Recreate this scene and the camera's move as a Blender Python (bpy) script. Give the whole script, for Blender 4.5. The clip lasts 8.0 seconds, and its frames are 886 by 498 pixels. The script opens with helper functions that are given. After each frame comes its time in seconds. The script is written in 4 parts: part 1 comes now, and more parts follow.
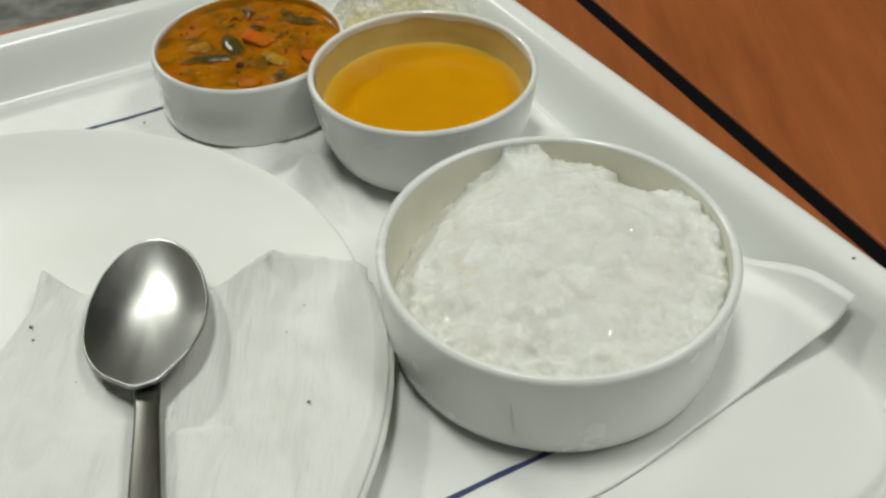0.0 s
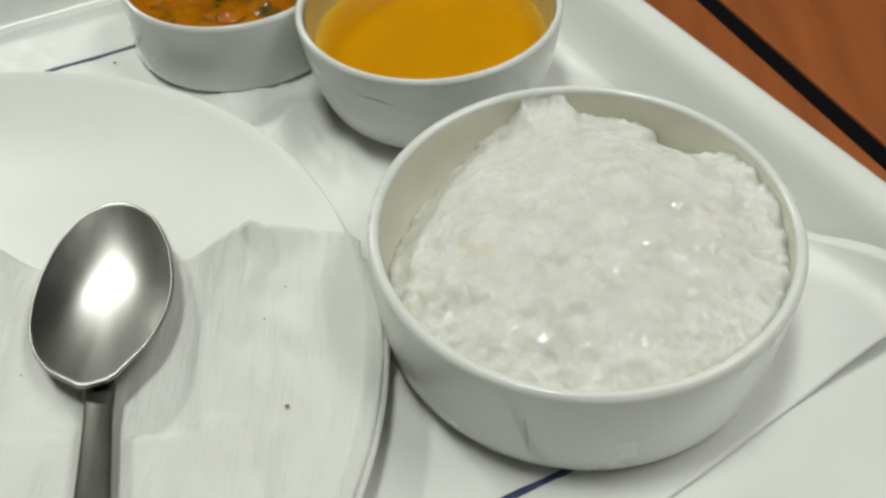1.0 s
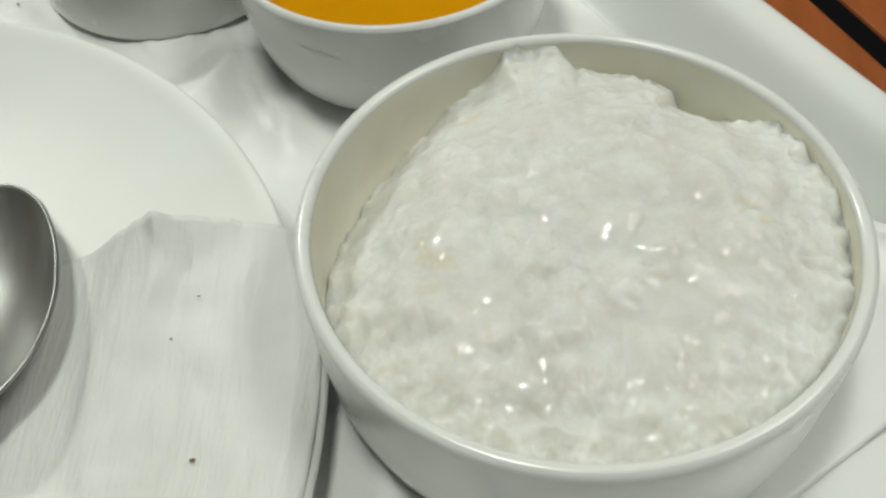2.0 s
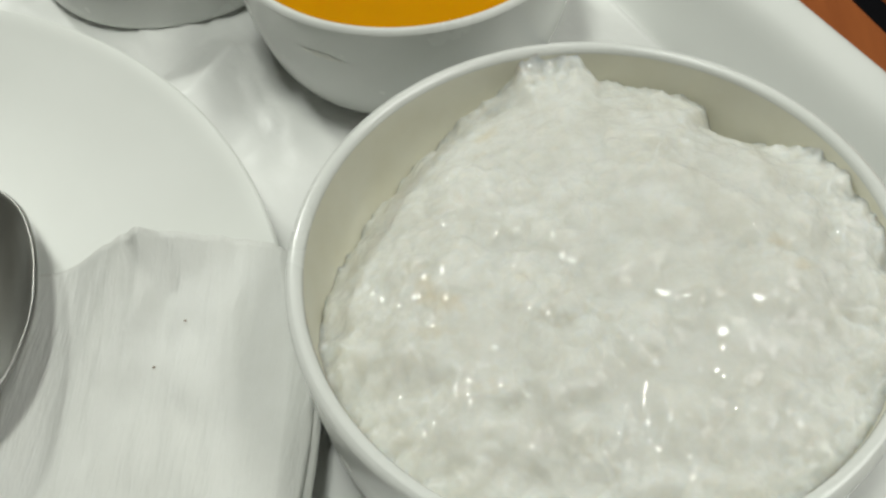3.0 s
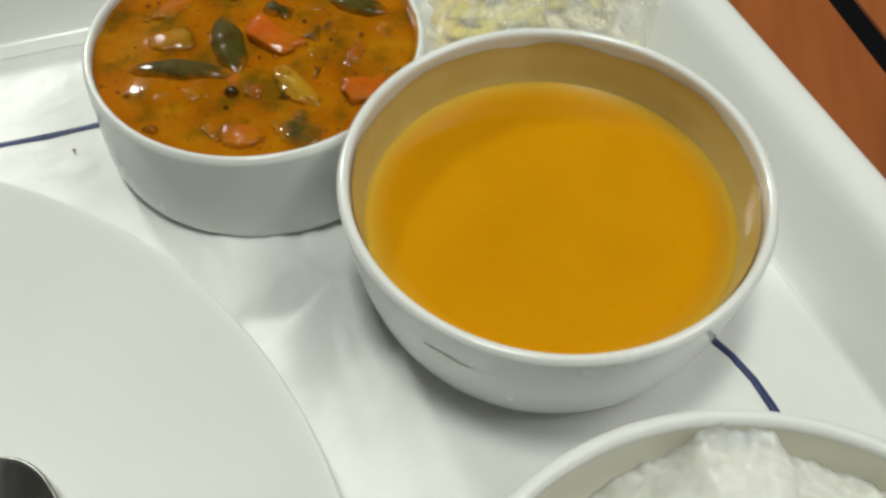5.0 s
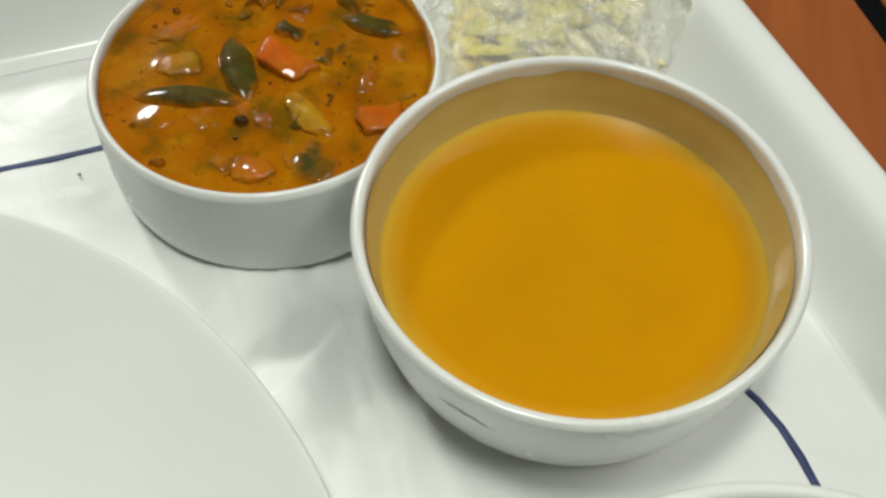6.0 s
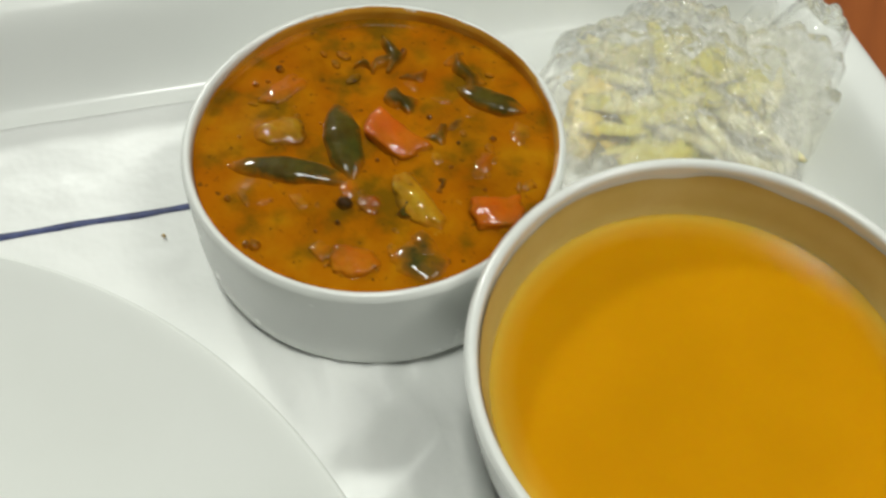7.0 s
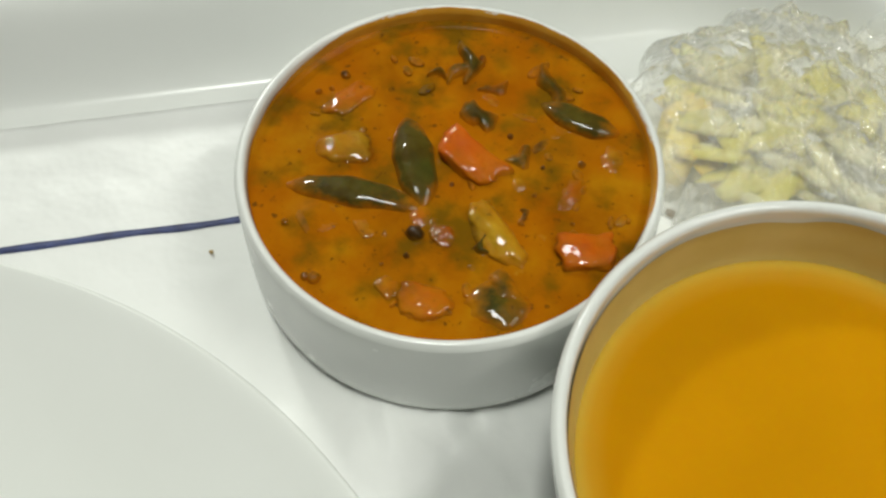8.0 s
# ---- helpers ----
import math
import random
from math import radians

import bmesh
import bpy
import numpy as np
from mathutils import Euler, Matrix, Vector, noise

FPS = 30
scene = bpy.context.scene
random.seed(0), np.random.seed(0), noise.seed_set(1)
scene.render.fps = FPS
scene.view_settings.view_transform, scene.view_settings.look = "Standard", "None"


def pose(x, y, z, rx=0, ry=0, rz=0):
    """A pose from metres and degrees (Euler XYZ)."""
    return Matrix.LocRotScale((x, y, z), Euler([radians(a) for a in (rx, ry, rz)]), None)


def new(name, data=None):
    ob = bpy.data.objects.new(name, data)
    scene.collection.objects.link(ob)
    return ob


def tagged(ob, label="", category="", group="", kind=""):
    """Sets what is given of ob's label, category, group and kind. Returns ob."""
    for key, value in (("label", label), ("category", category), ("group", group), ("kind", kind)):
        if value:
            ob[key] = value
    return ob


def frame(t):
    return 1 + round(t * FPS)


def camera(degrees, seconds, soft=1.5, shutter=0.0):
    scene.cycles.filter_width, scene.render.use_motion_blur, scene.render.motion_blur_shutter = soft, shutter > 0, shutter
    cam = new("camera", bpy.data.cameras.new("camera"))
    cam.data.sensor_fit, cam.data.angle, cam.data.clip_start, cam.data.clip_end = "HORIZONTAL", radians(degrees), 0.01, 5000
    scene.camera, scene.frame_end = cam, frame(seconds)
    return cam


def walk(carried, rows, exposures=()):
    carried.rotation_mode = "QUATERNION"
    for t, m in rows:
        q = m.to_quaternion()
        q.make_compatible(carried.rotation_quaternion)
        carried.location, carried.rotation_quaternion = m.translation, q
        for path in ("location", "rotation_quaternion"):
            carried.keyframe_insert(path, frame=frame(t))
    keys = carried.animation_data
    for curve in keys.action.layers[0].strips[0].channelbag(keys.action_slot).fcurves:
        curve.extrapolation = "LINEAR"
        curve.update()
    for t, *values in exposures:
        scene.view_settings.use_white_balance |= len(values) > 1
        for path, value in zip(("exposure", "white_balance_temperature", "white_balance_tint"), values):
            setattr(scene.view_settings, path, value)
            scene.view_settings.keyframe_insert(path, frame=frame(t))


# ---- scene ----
cam = camera(50.0, 8.0, soft=2.6, shutter=0.4)
PATH = [
    (0.0, -0.0330, -0.2396, 0.2623, 47.21, 1.63, -0.09),
    (0.5, -0.0338, -0.2274, 0.2546, 46.06, 1.59, 0.20),
    (1.0, -0.0288, -0.1910, 0.2373, 42.73, 2.24, 1.10),
    (1.5, -0.0234, -0.1545, 0.2134, 40.46, 2.35, 1.92),
    (1.7, -0.0209, -0.1456, 0.2050, 39.81, 2.78, 1.06),
    (2.8, -0.0175, -0.1168, 0.1950, 36.93, 2.45, 2.60),
    (3.0, -0.0177, -0.1130, 0.1939, 36.80, 2.63, 2.99),
    (3.5, -0.0252, -0.0975, 0.1928, 35.84, 2.50, 4.19),
    (4.0, -0.0407, -0.0774, 0.1960, 35.43, 1.65, 6.85),
    (4.5, -0.0457, -0.0494, 0.2025, 35.96, -0.03, 7.97),
    (5.0, -0.0525, -0.0298, 0.2033, 36.67, -0.70, 9.09),
    (5.2, -0.0548, -0.0257, 0.2072, 36.08, -0.47, 9.26),
    (6.3, -0.0593, -0.0040, 0.2063, 34.30, -0.40, 10.47),
    (6.5, -0.0638, 0.0016, 0.2058, 34.08, -0.17, 11.71),
    (7.0, -0.0794, 0.0193, 0.2046, 33.77, -0.59, 14.93),
    (7.5, -0.0885, 0.0319, 0.2032, 32.77, -0.08, 17.19),
    (8.0, -0.0955, 0.0400, 0.1926, 32.00, -0.36, 18.03),
]
walk(cam, [(t, pose(x, y, z, a, b, c)) for t, x, y, z, a, b, c in PATH],
     exposures=[(0.0, 0.04), (3.5, 0.0), (4.5, 0.08), (6.5, 0.19), (8.0, 0.2)])

# ---- light ----
FLOOR_Z, CEIL_Z, TABLE_Z = -0.754, 1.95, -0.0045
world = bpy.data.worlds.new("world")
world.use_nodes = True
world.node_tree.nodes["Background"].inputs[0].default_value = (0.8, 0.85, 0.9, 1)
world.node_tree.nodes["Background"].inputs[1].default_value = 0.15
scene.world = world

# x, y, length, width, watts, turn
LAMPS = [(-0.22, 0.0, 0.32, 0.32, 14.0, 18.0), (1.15, 0.1, 0.65, 1.2, 12.0, 8.0), (-1.95, 2.05, 0.36, 0.36, 53.0, 18.0)]
for lx, ly, lw, lh, watts, turn in LAMPS:
    lamp = bpy.data.lights.new("ceiling_lamp", "AREA")
    lamp.shape, lamp.size, lamp.size_y, lamp.energy, lamp.color = "RECTANGLE", lw, lh, watts, (0.962, 1.0, 0.915)
    new("ceiling_lamp", lamp).matrix_world = pose(lx, ly, CEIL_Z - 0.075, 0, 0, turn)


# ---- materials ----
def material(name, colour, rough=0.5, metal=0.0, spec=0.5, coat=0.0, sss=0.0, sss_scale=0.003, emission=None):
    m = bpy.data.materials.new(name)
    m.use_nodes = True
    p = m.node_tree.nodes["Principled BSDF"]
    p.inputs["Base Color"].default_value = (*colour, 1)
    p.inputs["Roughness"].default_value, p.inputs["Metallic"].default_value = rough, metal
    p.inputs["Specular IOR Level"].default_value, p.inputs["Coat Weight"].default_value = spec, coat
    p.inputs["Coat Roughness"].default_value = 0.08
    if sss:
        p.inputs["Subsurface Weight"].default_value, p.inputs["Subsurface Scale"].default_value = sss, sss_scale
        p.inputs["Subsurface Radius"].default_value = (1.0, 0.9, 0.78)
    if emission:
        p.inputs["Emission Color"].default_value, p.inputs["Emission Strength"].default_value = (*colour, 1), emission
    return m


def node(m, kind, **inputs):
    n = m.node_tree.nodes.new(kind)
    for k, v in inputs.items():
        n.inputs[k.replace("_", " ")].default_value = v
    return n


def coords(m, scale=(1, 1, 1), turn=0.0):
    tc = m.node_tree.nodes.new("ShaderNodeTexCoord")
    mp = m.node_tree.nodes.new("ShaderNodeMapping")
    mp.inputs["Scale"].default_value, mp.inputs["Rotation"].default_value = scale, (0, 0, radians(turn))
    m.node_tree.links.new(tc.outputs["Object"], mp.inputs["Vector"])
    return mp.outputs["Vector"]


def noise_tex(m, vec, scale, detail=4.0, rough=0.55):
    n = node(m, "ShaderNodeTexNoise", Scale=scale, Detail=detail, Roughness=rough)
    m.node_tree.links.new(vec, n.inputs["Vector"])
    return n.outputs["Fac"]


def ramp(m, fac, stops):
    r = m.node_tree.nodes.new("ShaderNodeValToRGB")
    e = r.color_ramp.elements
    while len(e) < len(stops):
        e.new(0.5)
    for el, (pos, col) in zip(e, stops):
        el.position, el.color = pos, (*col, 1)
    m.node_tree.links.new(fac, r.inputs["Fac"])
    return r.outputs["Color"]


def into(m, out, socket):
    m.node_tree.links.new(out, m.node_tree.nodes["Principled BSDF"].inputs[socket])


def mix(m, fac, a, b):
    n = m.node_tree.nodes.new("ShaderNodeMix")
    n.data_type = "RGBA"
    for sock, v in ((n.inputs[0], fac), (n.inputs[6], a), (n.inputs[7], b)):
        if hasattr(v, "is_output"):
            m.node_tree.links.new(v, sock)
        elif isinstance(v, tuple):
            sock.default_value = (*v, 1)
        else:
            sock.default_value = v
    return n.outputs[2]


def bump(m, fac, strength, distance=0.001, chain=None):
    b = node(m, "ShaderNodeBump", Strength=strength, Distance=distance)
    m.node_tree.links.new(fac, b.inputs["Height"])
    if chain:
        m.node_tree.links.new(chain, b.inputs["Normal"])
    into(m, b.outputs["Normal"], "Normal")
    return b.outputs["Normal"]


def rough_range(m, fac, lo, hi):
    r = node(m, "ShaderNodeMapRange")
    r.inputs["To Min"].default_value, r.inputs["To Max"].default_value = lo, hi
    m.node_tree.links.new(fac, r.inputs["Value"])
    into(m, r.outputs["Result"], "Roughness")


# table laminate: reddish brown, fine streaks along the board
WOOD = material("wood_laminate", (0.3, 0.09, 0.02), 0.38)
v = coords(WOOD, (30, 3, 3), -24.4)
streak = noise_tex(WOOD, v, 3.0, 8, 0.6)
patch = noise_tex(WOOD, coords(WOOD, (2, 1, 1), -24.4), 4.0, 3)
c = mix(WOOD, 0.35, ramp(WOOD, streak, [(0.3, (0.2, 0.053, 0.013)), (0.7, (0.36, 0.105, 0.026))]),
        ramp(WOOD, patch, [(0.3, (0.25, 0.066, 0.016)), (0.7, (0.33, 0.098, 0.025))]))
into(WOOD, c, "Base Color")
bump(WOOD, streak, 0.05, 0.0005)
BLACK = material("black_rubber", (0.004, 0.004, 0.005), 0.9, spec=0.05)
EDGE = material("table_edge_band", (0.05, 0.03, 0.02), 0.5)
STEEL_LEG = material("painted_steel_leg", (0.05, 0.05, 0.055), 0.4)

TRAY = material("white_melamine_tray", (0.76, 0.775, 0.75), 0.22)
v = coords(TRAY)
into(TRAY, ramp(TRAY, noise_tex(TRAY, v, 9, 4), [(0.3, (0.735, 0.752, 0.727)), (0.7, (0.785, 0.797, 0.772))]), "Base Color")
rough_range(TRAY, noise_tex(TRAY, v, 25, 2), 0.2, 0.28)

CERAMIC = material("white_glazed_ceramic", (0.76, 0.775, 0.745), 0.14, coat=0.3)
v = coords(CERAMIC)
into(CERAMIC, ramp(CERAMIC, noise_tex(CERAMIC, v, 25, 4), [(0.3, (0.735, 0.752, 0.72)), (0.7, (0.785, 0.797, 0.77))]), "Base Color")
rough_range(CERAMIC, noise_tex(CERAMIC, v, 60, 4), 0.16, 0.34)
bump(CERAMIC, noise_tex(CERAMIC, v, 45, 2), 0.05, 0.0006)

PLATE = material("matt_white_plate", (0.72, 0.735, 0.705), 0.42)
v = coords(PLATE)
into(PLATE, ramp(PLATE, noise_tex(PLATE, v, 14, 4), [(0.3, (0.7, 0.715, 0.68)), (0.7, (0.74, 0.755, 0.725))]), "Base Color")
bump(PLATE, noise_tex(PLATE, v, 150, 3), 0.04, 0.0003)

PAPER = material("white_tissue_paper", (0.74, 0.745, 0.72), 0.85, spec=0.25)
v = coords(PAPER)
into(PAPER, ramp(PAPER, noise_tex(PAPER, v, 30, 6, 0.65), [(0.3, (0.7, 0.705, 0.67)), (0.7, (0.77, 0.778, 0.755))]), "Base Color")
crepe = noise_tex(PAPER, coords(PAPER, (9, 1.2, 3), 12), 70, 4, 0.6)
n1 = bump(PAPER, crepe, 0.6, 0.0011)
bump(PAPER, noise_tex(PAPER, v, 420, 3), 0.25, 0.0003, n1)

LINER = material("waxed_liner_paper", (0.75, 0.757, 0.74), 0.45, spec=0.4)
v = coords(LINER)
into(LINER, ramp(LINER, noise_tex(LINER, v, 22, 5), [(0.3, (0.72, 0.728, 0.708)), (0.7, (0.78, 0.787, 0.77))]), "Base Color")
rough_range(LINER, noise_tex(LINER, v, 35, 4), 0.27, 0.52)
n1 = bump(LINER, noise_tex(LINER, v, 65, 3, 0.5), 0.5, 0.0016)
bump(LINER, noise_tex(LINER, v, 300, 3), 0.15, 0.0003, n1)

BLUE = material("printed_blue_ink", (0.018, 0.03, 0.12), 0.5)
v = coords(BLUE)
into(BLUE, ramp(BLUE, noise_tex(BLUE, v, 260, 4), [(0.3, (0.012, 0.02, 0.085)), (0.75, (0.035, 0.055, 0.18))]), "Base Color")

STEEL = material("brushed_stainless_steel", (0.33, 0.33, 0.315), 0.33, metal=1.0)
v = coords(STEEL, (1, 1, 1), 0)
scuff = noise_tex(STEEL, coords(STEEL, (40, 6, 10), 12), 25, 6)
rough_range(STEEL, scuff, 0.28, 0.38)
bump(STEEL, scuff, 0.06, 0.0002)

# darker copy of the spoon's steel: mirrored dark surroundings put into base colour
STEEL_HANDLE = material("steel_handle_dark_reflection", (0.15, 0.146, 0.132), 0.3, metal=1.0)
rough_range(STEEL_HANDLE, noise_tex(STEEL_HANDLE, coords(STEEL_HANDLE, (60, 5, 10), 10), 20, 5), 0.26, 0.4)

RICE = material("soft_cooked_rice", (0.7, 0.71, 0.68), 0.5, spec=0.25, coat=0.5, sss=1.0, sss_scale=0.011)
v = coords(RICE)
big = ramp(RICE, noise_tex(RICE, v, 70, 5, 0.6), [(0.32, (0.62, 0.612, 0.55)), (0.5, (0.7, 0.7, 0.652)), (0.68, (0.765, 0.77, 0.735))])
fine = ramp(RICE, noise_tex(RICE, v, 260, 4, 0.6), [(0.35, (0.64, 0.638, 0.585)), (0.62, (0.775, 0.78, 0.75))])
tint = noise_tex(RICE, v, 62, 3, 0.5)
into(RICE, mix(RICE, ramp(RICE, tint, [(0.64, (0, 0, 0)), (0.78, (0.65, 0.65, 0.65))]), mix(RICE, 0.35, big, fine), (0.62, 0.5, 0.28)), "Base Color")
RICE.node_tree.nodes["Principled BSDF"].inputs["Coat Roughness"].default_value = 0.05
n1 = bump(RICE, noise_tex(RICE, v, 320, 3, 0.55), 0.14, 0.0006)
wet = node(RICE, "ShaderNodeBump", Strength=1.0, Distance=0.0007)
RICE.node_tree.links.new(ramp(RICE, noise_tex(RICE, v, 780, 2), [(0.53, (0, 0, 0)), (0.74, (1, 1, 1))]), wet.inputs["Height"])
RICE.node_tree.links.new(n1, wet.inputs["Normal"])
into(RICE, wet.outputs["Normal"], "Coat Normal")

DAL = material("yellow_lentil_soup", (0.6, 0.27, 0.003), 0.12, spec=0.35, sss=0.85, sss_scale=0.012)
v = coords(DAL)
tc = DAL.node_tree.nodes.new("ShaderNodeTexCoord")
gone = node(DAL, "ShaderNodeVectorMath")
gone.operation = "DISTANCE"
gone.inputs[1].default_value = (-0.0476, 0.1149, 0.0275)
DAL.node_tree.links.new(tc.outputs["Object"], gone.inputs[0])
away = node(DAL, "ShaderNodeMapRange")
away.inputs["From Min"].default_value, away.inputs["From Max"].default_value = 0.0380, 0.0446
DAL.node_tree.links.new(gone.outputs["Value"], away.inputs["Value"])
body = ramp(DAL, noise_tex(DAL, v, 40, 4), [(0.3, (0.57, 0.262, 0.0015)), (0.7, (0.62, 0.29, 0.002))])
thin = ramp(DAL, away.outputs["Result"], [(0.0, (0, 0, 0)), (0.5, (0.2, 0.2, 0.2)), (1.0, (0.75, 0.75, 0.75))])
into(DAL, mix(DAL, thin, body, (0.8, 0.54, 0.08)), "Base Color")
bump(DAL, noise_tex(DAL, v, 90, 2), 0.02, 0.0003)
# soup film on the wall; light bounced off the soup is in its tan
DAL_FILM = material("soup_film_with_bounce", (0.6, 0.45, 0.19), 0.3, spec=0.4)
v = coords(DAL_FILM)
into(DAL_FILM, ramp(DAL_FILM, noise_tex(DAL_FILM, v, 45, 5), [(0.3, (0.54, 0.41, 0.13)), (0.7, (0.63, 0.5, 0.2))]), "Base Color")

SAUCE = material("orange_curry_sauce", (0.42, 0.125, 0.002), 0.09, spec=0.28, sss=0.25, sss_scale=0.003)


def sauce_colour(m, vv):
    s1 = ramp(m, noise_tex(m, vv, 70, 5, 0.6), [(0.3, (0.22, 0.064, 0.001)), (0.5, (0.345, 0.12, 0.002)), (0.7, (0.42, 0.188, 0.004))])
    s1 = mix(m, ramp(m, noise_tex(m, vv, 34, 2), [(0.4, (0, 0, 0)), (0.62, (0.65, 0.65, 0.65))]), s1, (0.4, 0.11, 0.001))
    s2 = mix(m, ramp(m, noise_tex(m, vv, 95, 4), [(0.5, (0, 0, 0)), (0.68, (0.85, 0.85, 0.85))]), s1, (0.13, 0.07, 0.003))
    return mix(m, ramp(m, noise_tex(m, vv, 520, 3), [(0.63, (0, 0, 0)), (0.72, (0.75, 0.75, 0.75))]), s2, (0.07, 0.03, 0.005))


v = coords(SAUCE)
into(SAUCE, sauce_colour(SAUCE, v), "Base Color")
bump(SAUCE, noise_tex(SAUCE, v, 120, 2), 0.04, 0.001)
SAUCE_Z = 0.0295


def veg(name, a, b, rough=0.45, scale=160, sunk=1.0, spec=0.06, coat=0.4):
    """Cooked piece; sauce clings to it up to about 2 mm over the sauce's level (times sunk)."""
    m = material(name, a, rough, spec=spec, coat=coat)
    m.node_tree.nodes["Principled BSDF"].inputs["Coat Roughness"].default_value = 0.035
    vv = coords(m)
    own = ramp(m, noise_tex(m, vv, scale, 5, 0.6), [(0.32, a), (0.7, b)])
    m.node_tree.nodes["Principled BSDF"].inputs["Subsurface Weight"].default_value = 0.12
    m.node_tree.nodes["Principled BSDF"].inputs["Subsurface Scale"].default_value = 0.002
    if sunk:
        sep = m.node_tree.nodes.new("ShaderNodeSeparateXYZ")
        m.node_tree.links.new(vv, sep.inputs[0])
        drift = node(m, "ShaderNodeMath")
        drift.operation = "MULTIPLY_ADD"
        drift.inputs[1].default_value = -0.0032
        m.node_tree.links.new(noise_tex(m, vv, 260, 4, 0.6), drift.inputs[0])
        m.node_tree.links.new(sep.outputs["Z"], drift.inputs[2])
        level = node(m, "ShaderNodeMapRange")
        level.inputs["From Min"].default_value = SAUCE_Z - 0.0012
        level.inputs["From Max"].default_value = SAUCE_Z - 0.0012 + 0.0032 * sunk
        level.inputs["To Max"].default_value = 0.88
        m.node_tree.links.new(drift.outputs[0], level.inputs["Value"])
        own = mix(m, level.outputs["Result"], sauce_colour(m, vv), own)
    into(m, own, "Base Color")
    n0 = bump(m, noise_tex(m, vv, scale * 1.5, 3), 0.3, 0.0009)
    bump(m, noise_tex(m, vv, 420, 2), 0.55, 0.0006, n0)
    return m


CARROT = veg("cooked_carrot", (0.48, 0.068, 0.002), (0.57, 0.125, 0.008))
BEAN = veg("cooked_green_bean", (0.012, 0.02, 0.003), (0.05, 0.062, 0.01), sunk=0.42)
POTATO = veg("stewed_potato", (0.42, 0.235, 0.008), (0.52, 0.33, 0.022), sunk=0.9)
HERB = veg("wilted_dark_leaf", (0.014, 0.018, 0.003), (0.05, 0.05, 0.006), sunk=0.4, coat=0.2)
TOMATO = veg("red_tomato_skin", (0.42, 0.035, 0.004), (0.52, 0.075, 0.008))
SEED = veg("black_mustard_seed", (0.012, 0.008, 0.004), (0.03, 0.018, 0.006), sunk=0.3, coat=0.2)
ONION = veg("pale_yellow_slice", (0.5, 0.44, 0.05), (0.66, 0.6, 0.2), 0.35, 60, 0)
PEPPER = veg("orange_pepper_strip", (0.66, 0.46, 0.04), (0.74, 0.6, 0.14), 0.35, 60, 0)
ONION_PALE = veg("pale_white_slice", (0.55, 0.5, 0.24), (0.68, 0.64, 0.4), 0.35, 60, 0)
CRUMB = material("brown_crumb", (0.22, 0.145, 0.08), 0.8)
TAN_CRUMB = material("tan_crumb", (0.42, 0.29, 0.11), 0.7)

FILM = bpy.data.materials.new("clear_cling_film")
FILM.use_nodes = True
nt = FILM.node_tree
nt.nodes.remove(nt.nodes["Principled BSDF"])
clear, gloss, haze = nt.nodes.new("ShaderNodeBsdfTransparent"), nt.nodes.new("ShaderNodeBsdfGlossy"), nt.nodes.new("ShaderNodeBsdfDiffuse")
haze.inputs[0].default_value, gloss.inputs["Roughness"].default_value = (0.78, 0.77, 0.71, 1), 0.05
weight = nt.nodes.new("ShaderNodeLayerWeight")
weight.inputs["Blend"].default_value = 0.4
m1, m2 = nt.nodes.new("ShaderNodeMixShader"), nt.nodes.new("ShaderNodeMixShader")
patchy = nt.nodes.new("ShaderNodeTexNoise")
patchy.inputs["Scale"].default_value, patchy.inputs["Detail"].default_value = 75, 4
milky = nt.nodes.new("ShaderNodeMapRange")
milky.inputs["From Min"].default_value, milky.inputs["From Max"].default_value = 0.35, 0.68
milky.inputs["To Min"].default_value, milky.inputs["To Max"].default_value = 0.12, 0.46
nt.links.new(patchy.outputs["Fac"], milky.inputs["Value"]), nt.links.new(milky.outputs["Result"], m1.inputs[0])
nt.links.new(clear.outputs[0], m1.inputs[1]), nt.links.new(haze.outputs[0], m1.inputs[2])
nt.links.new(weight.outputs["Fresnel"], m2.inputs[0]), nt.links.new(m1.outputs[0], m2.inputs[1]), nt.links.new(gloss.outputs[0], m2.inputs[2])
nt.links.new(m2.outputs[0], nt.nodes["Material Output"].inputs[0])
tcf = nt.nodes.new("ShaderNodeTexCoord")
nf = nt.nodes.new("ShaderNodeTexNoise")
nf.inputs["Scale"].default_value, nf.inputs["Detail"].default_value = 190, 3
bf = nt.nodes.new("ShaderNodeBump")
bf.inputs["Strength"].default_value, bf.inputs["Distance"].default_value = 0.9, 0.004
nt.links.new(tcf.outputs["Object"], patchy.inputs["Vector"]), nt.links.new(tcf.outputs["Object"], nf.inputs["Vector"]), nt.links.new(nf.outputs["Fac"], bf.inputs["Height"])
nt.links.new(bf.outputs["Normal"], gloss.inputs["Normal"]), nt.links.new(bf.outputs["Normal"], weight.inputs["Normal"])

WALL = material("painted_wall", (0.5, 0.48, 0.43), 0.8)
into(WALL, ramp(WALL, noise_tex(WALL, coords(WALL), 3, 5), [(0.3, (0.17, 0.16, 0.14)), (0.7, (0.22, 0.21, 0.18))]), "Base Color")
CEIL = material("pale_ceiling_paint", (0.24, 0.24, 0.232), 0.85)
FLOOR = material("grey_floor_tile", (0.16, 0.16, 0.15), 0.4)
into(FLOOR, ramp(FLOOR, noise_tex(FLOOR, coords(FLOOR), 18, 6), [(0.35, (0.1, 0.1, 0.095)), (0.7, (0.24, 0.24, 0.22))]), "Base Color")
LAMP_BODY = material("lamp_housing", (0.75, 0.75, 0.74), 0.4)
DIFFUSER = material("lamp_diffuser", (1.0, 0.98, 0.93), 0.5, emission=3.0)


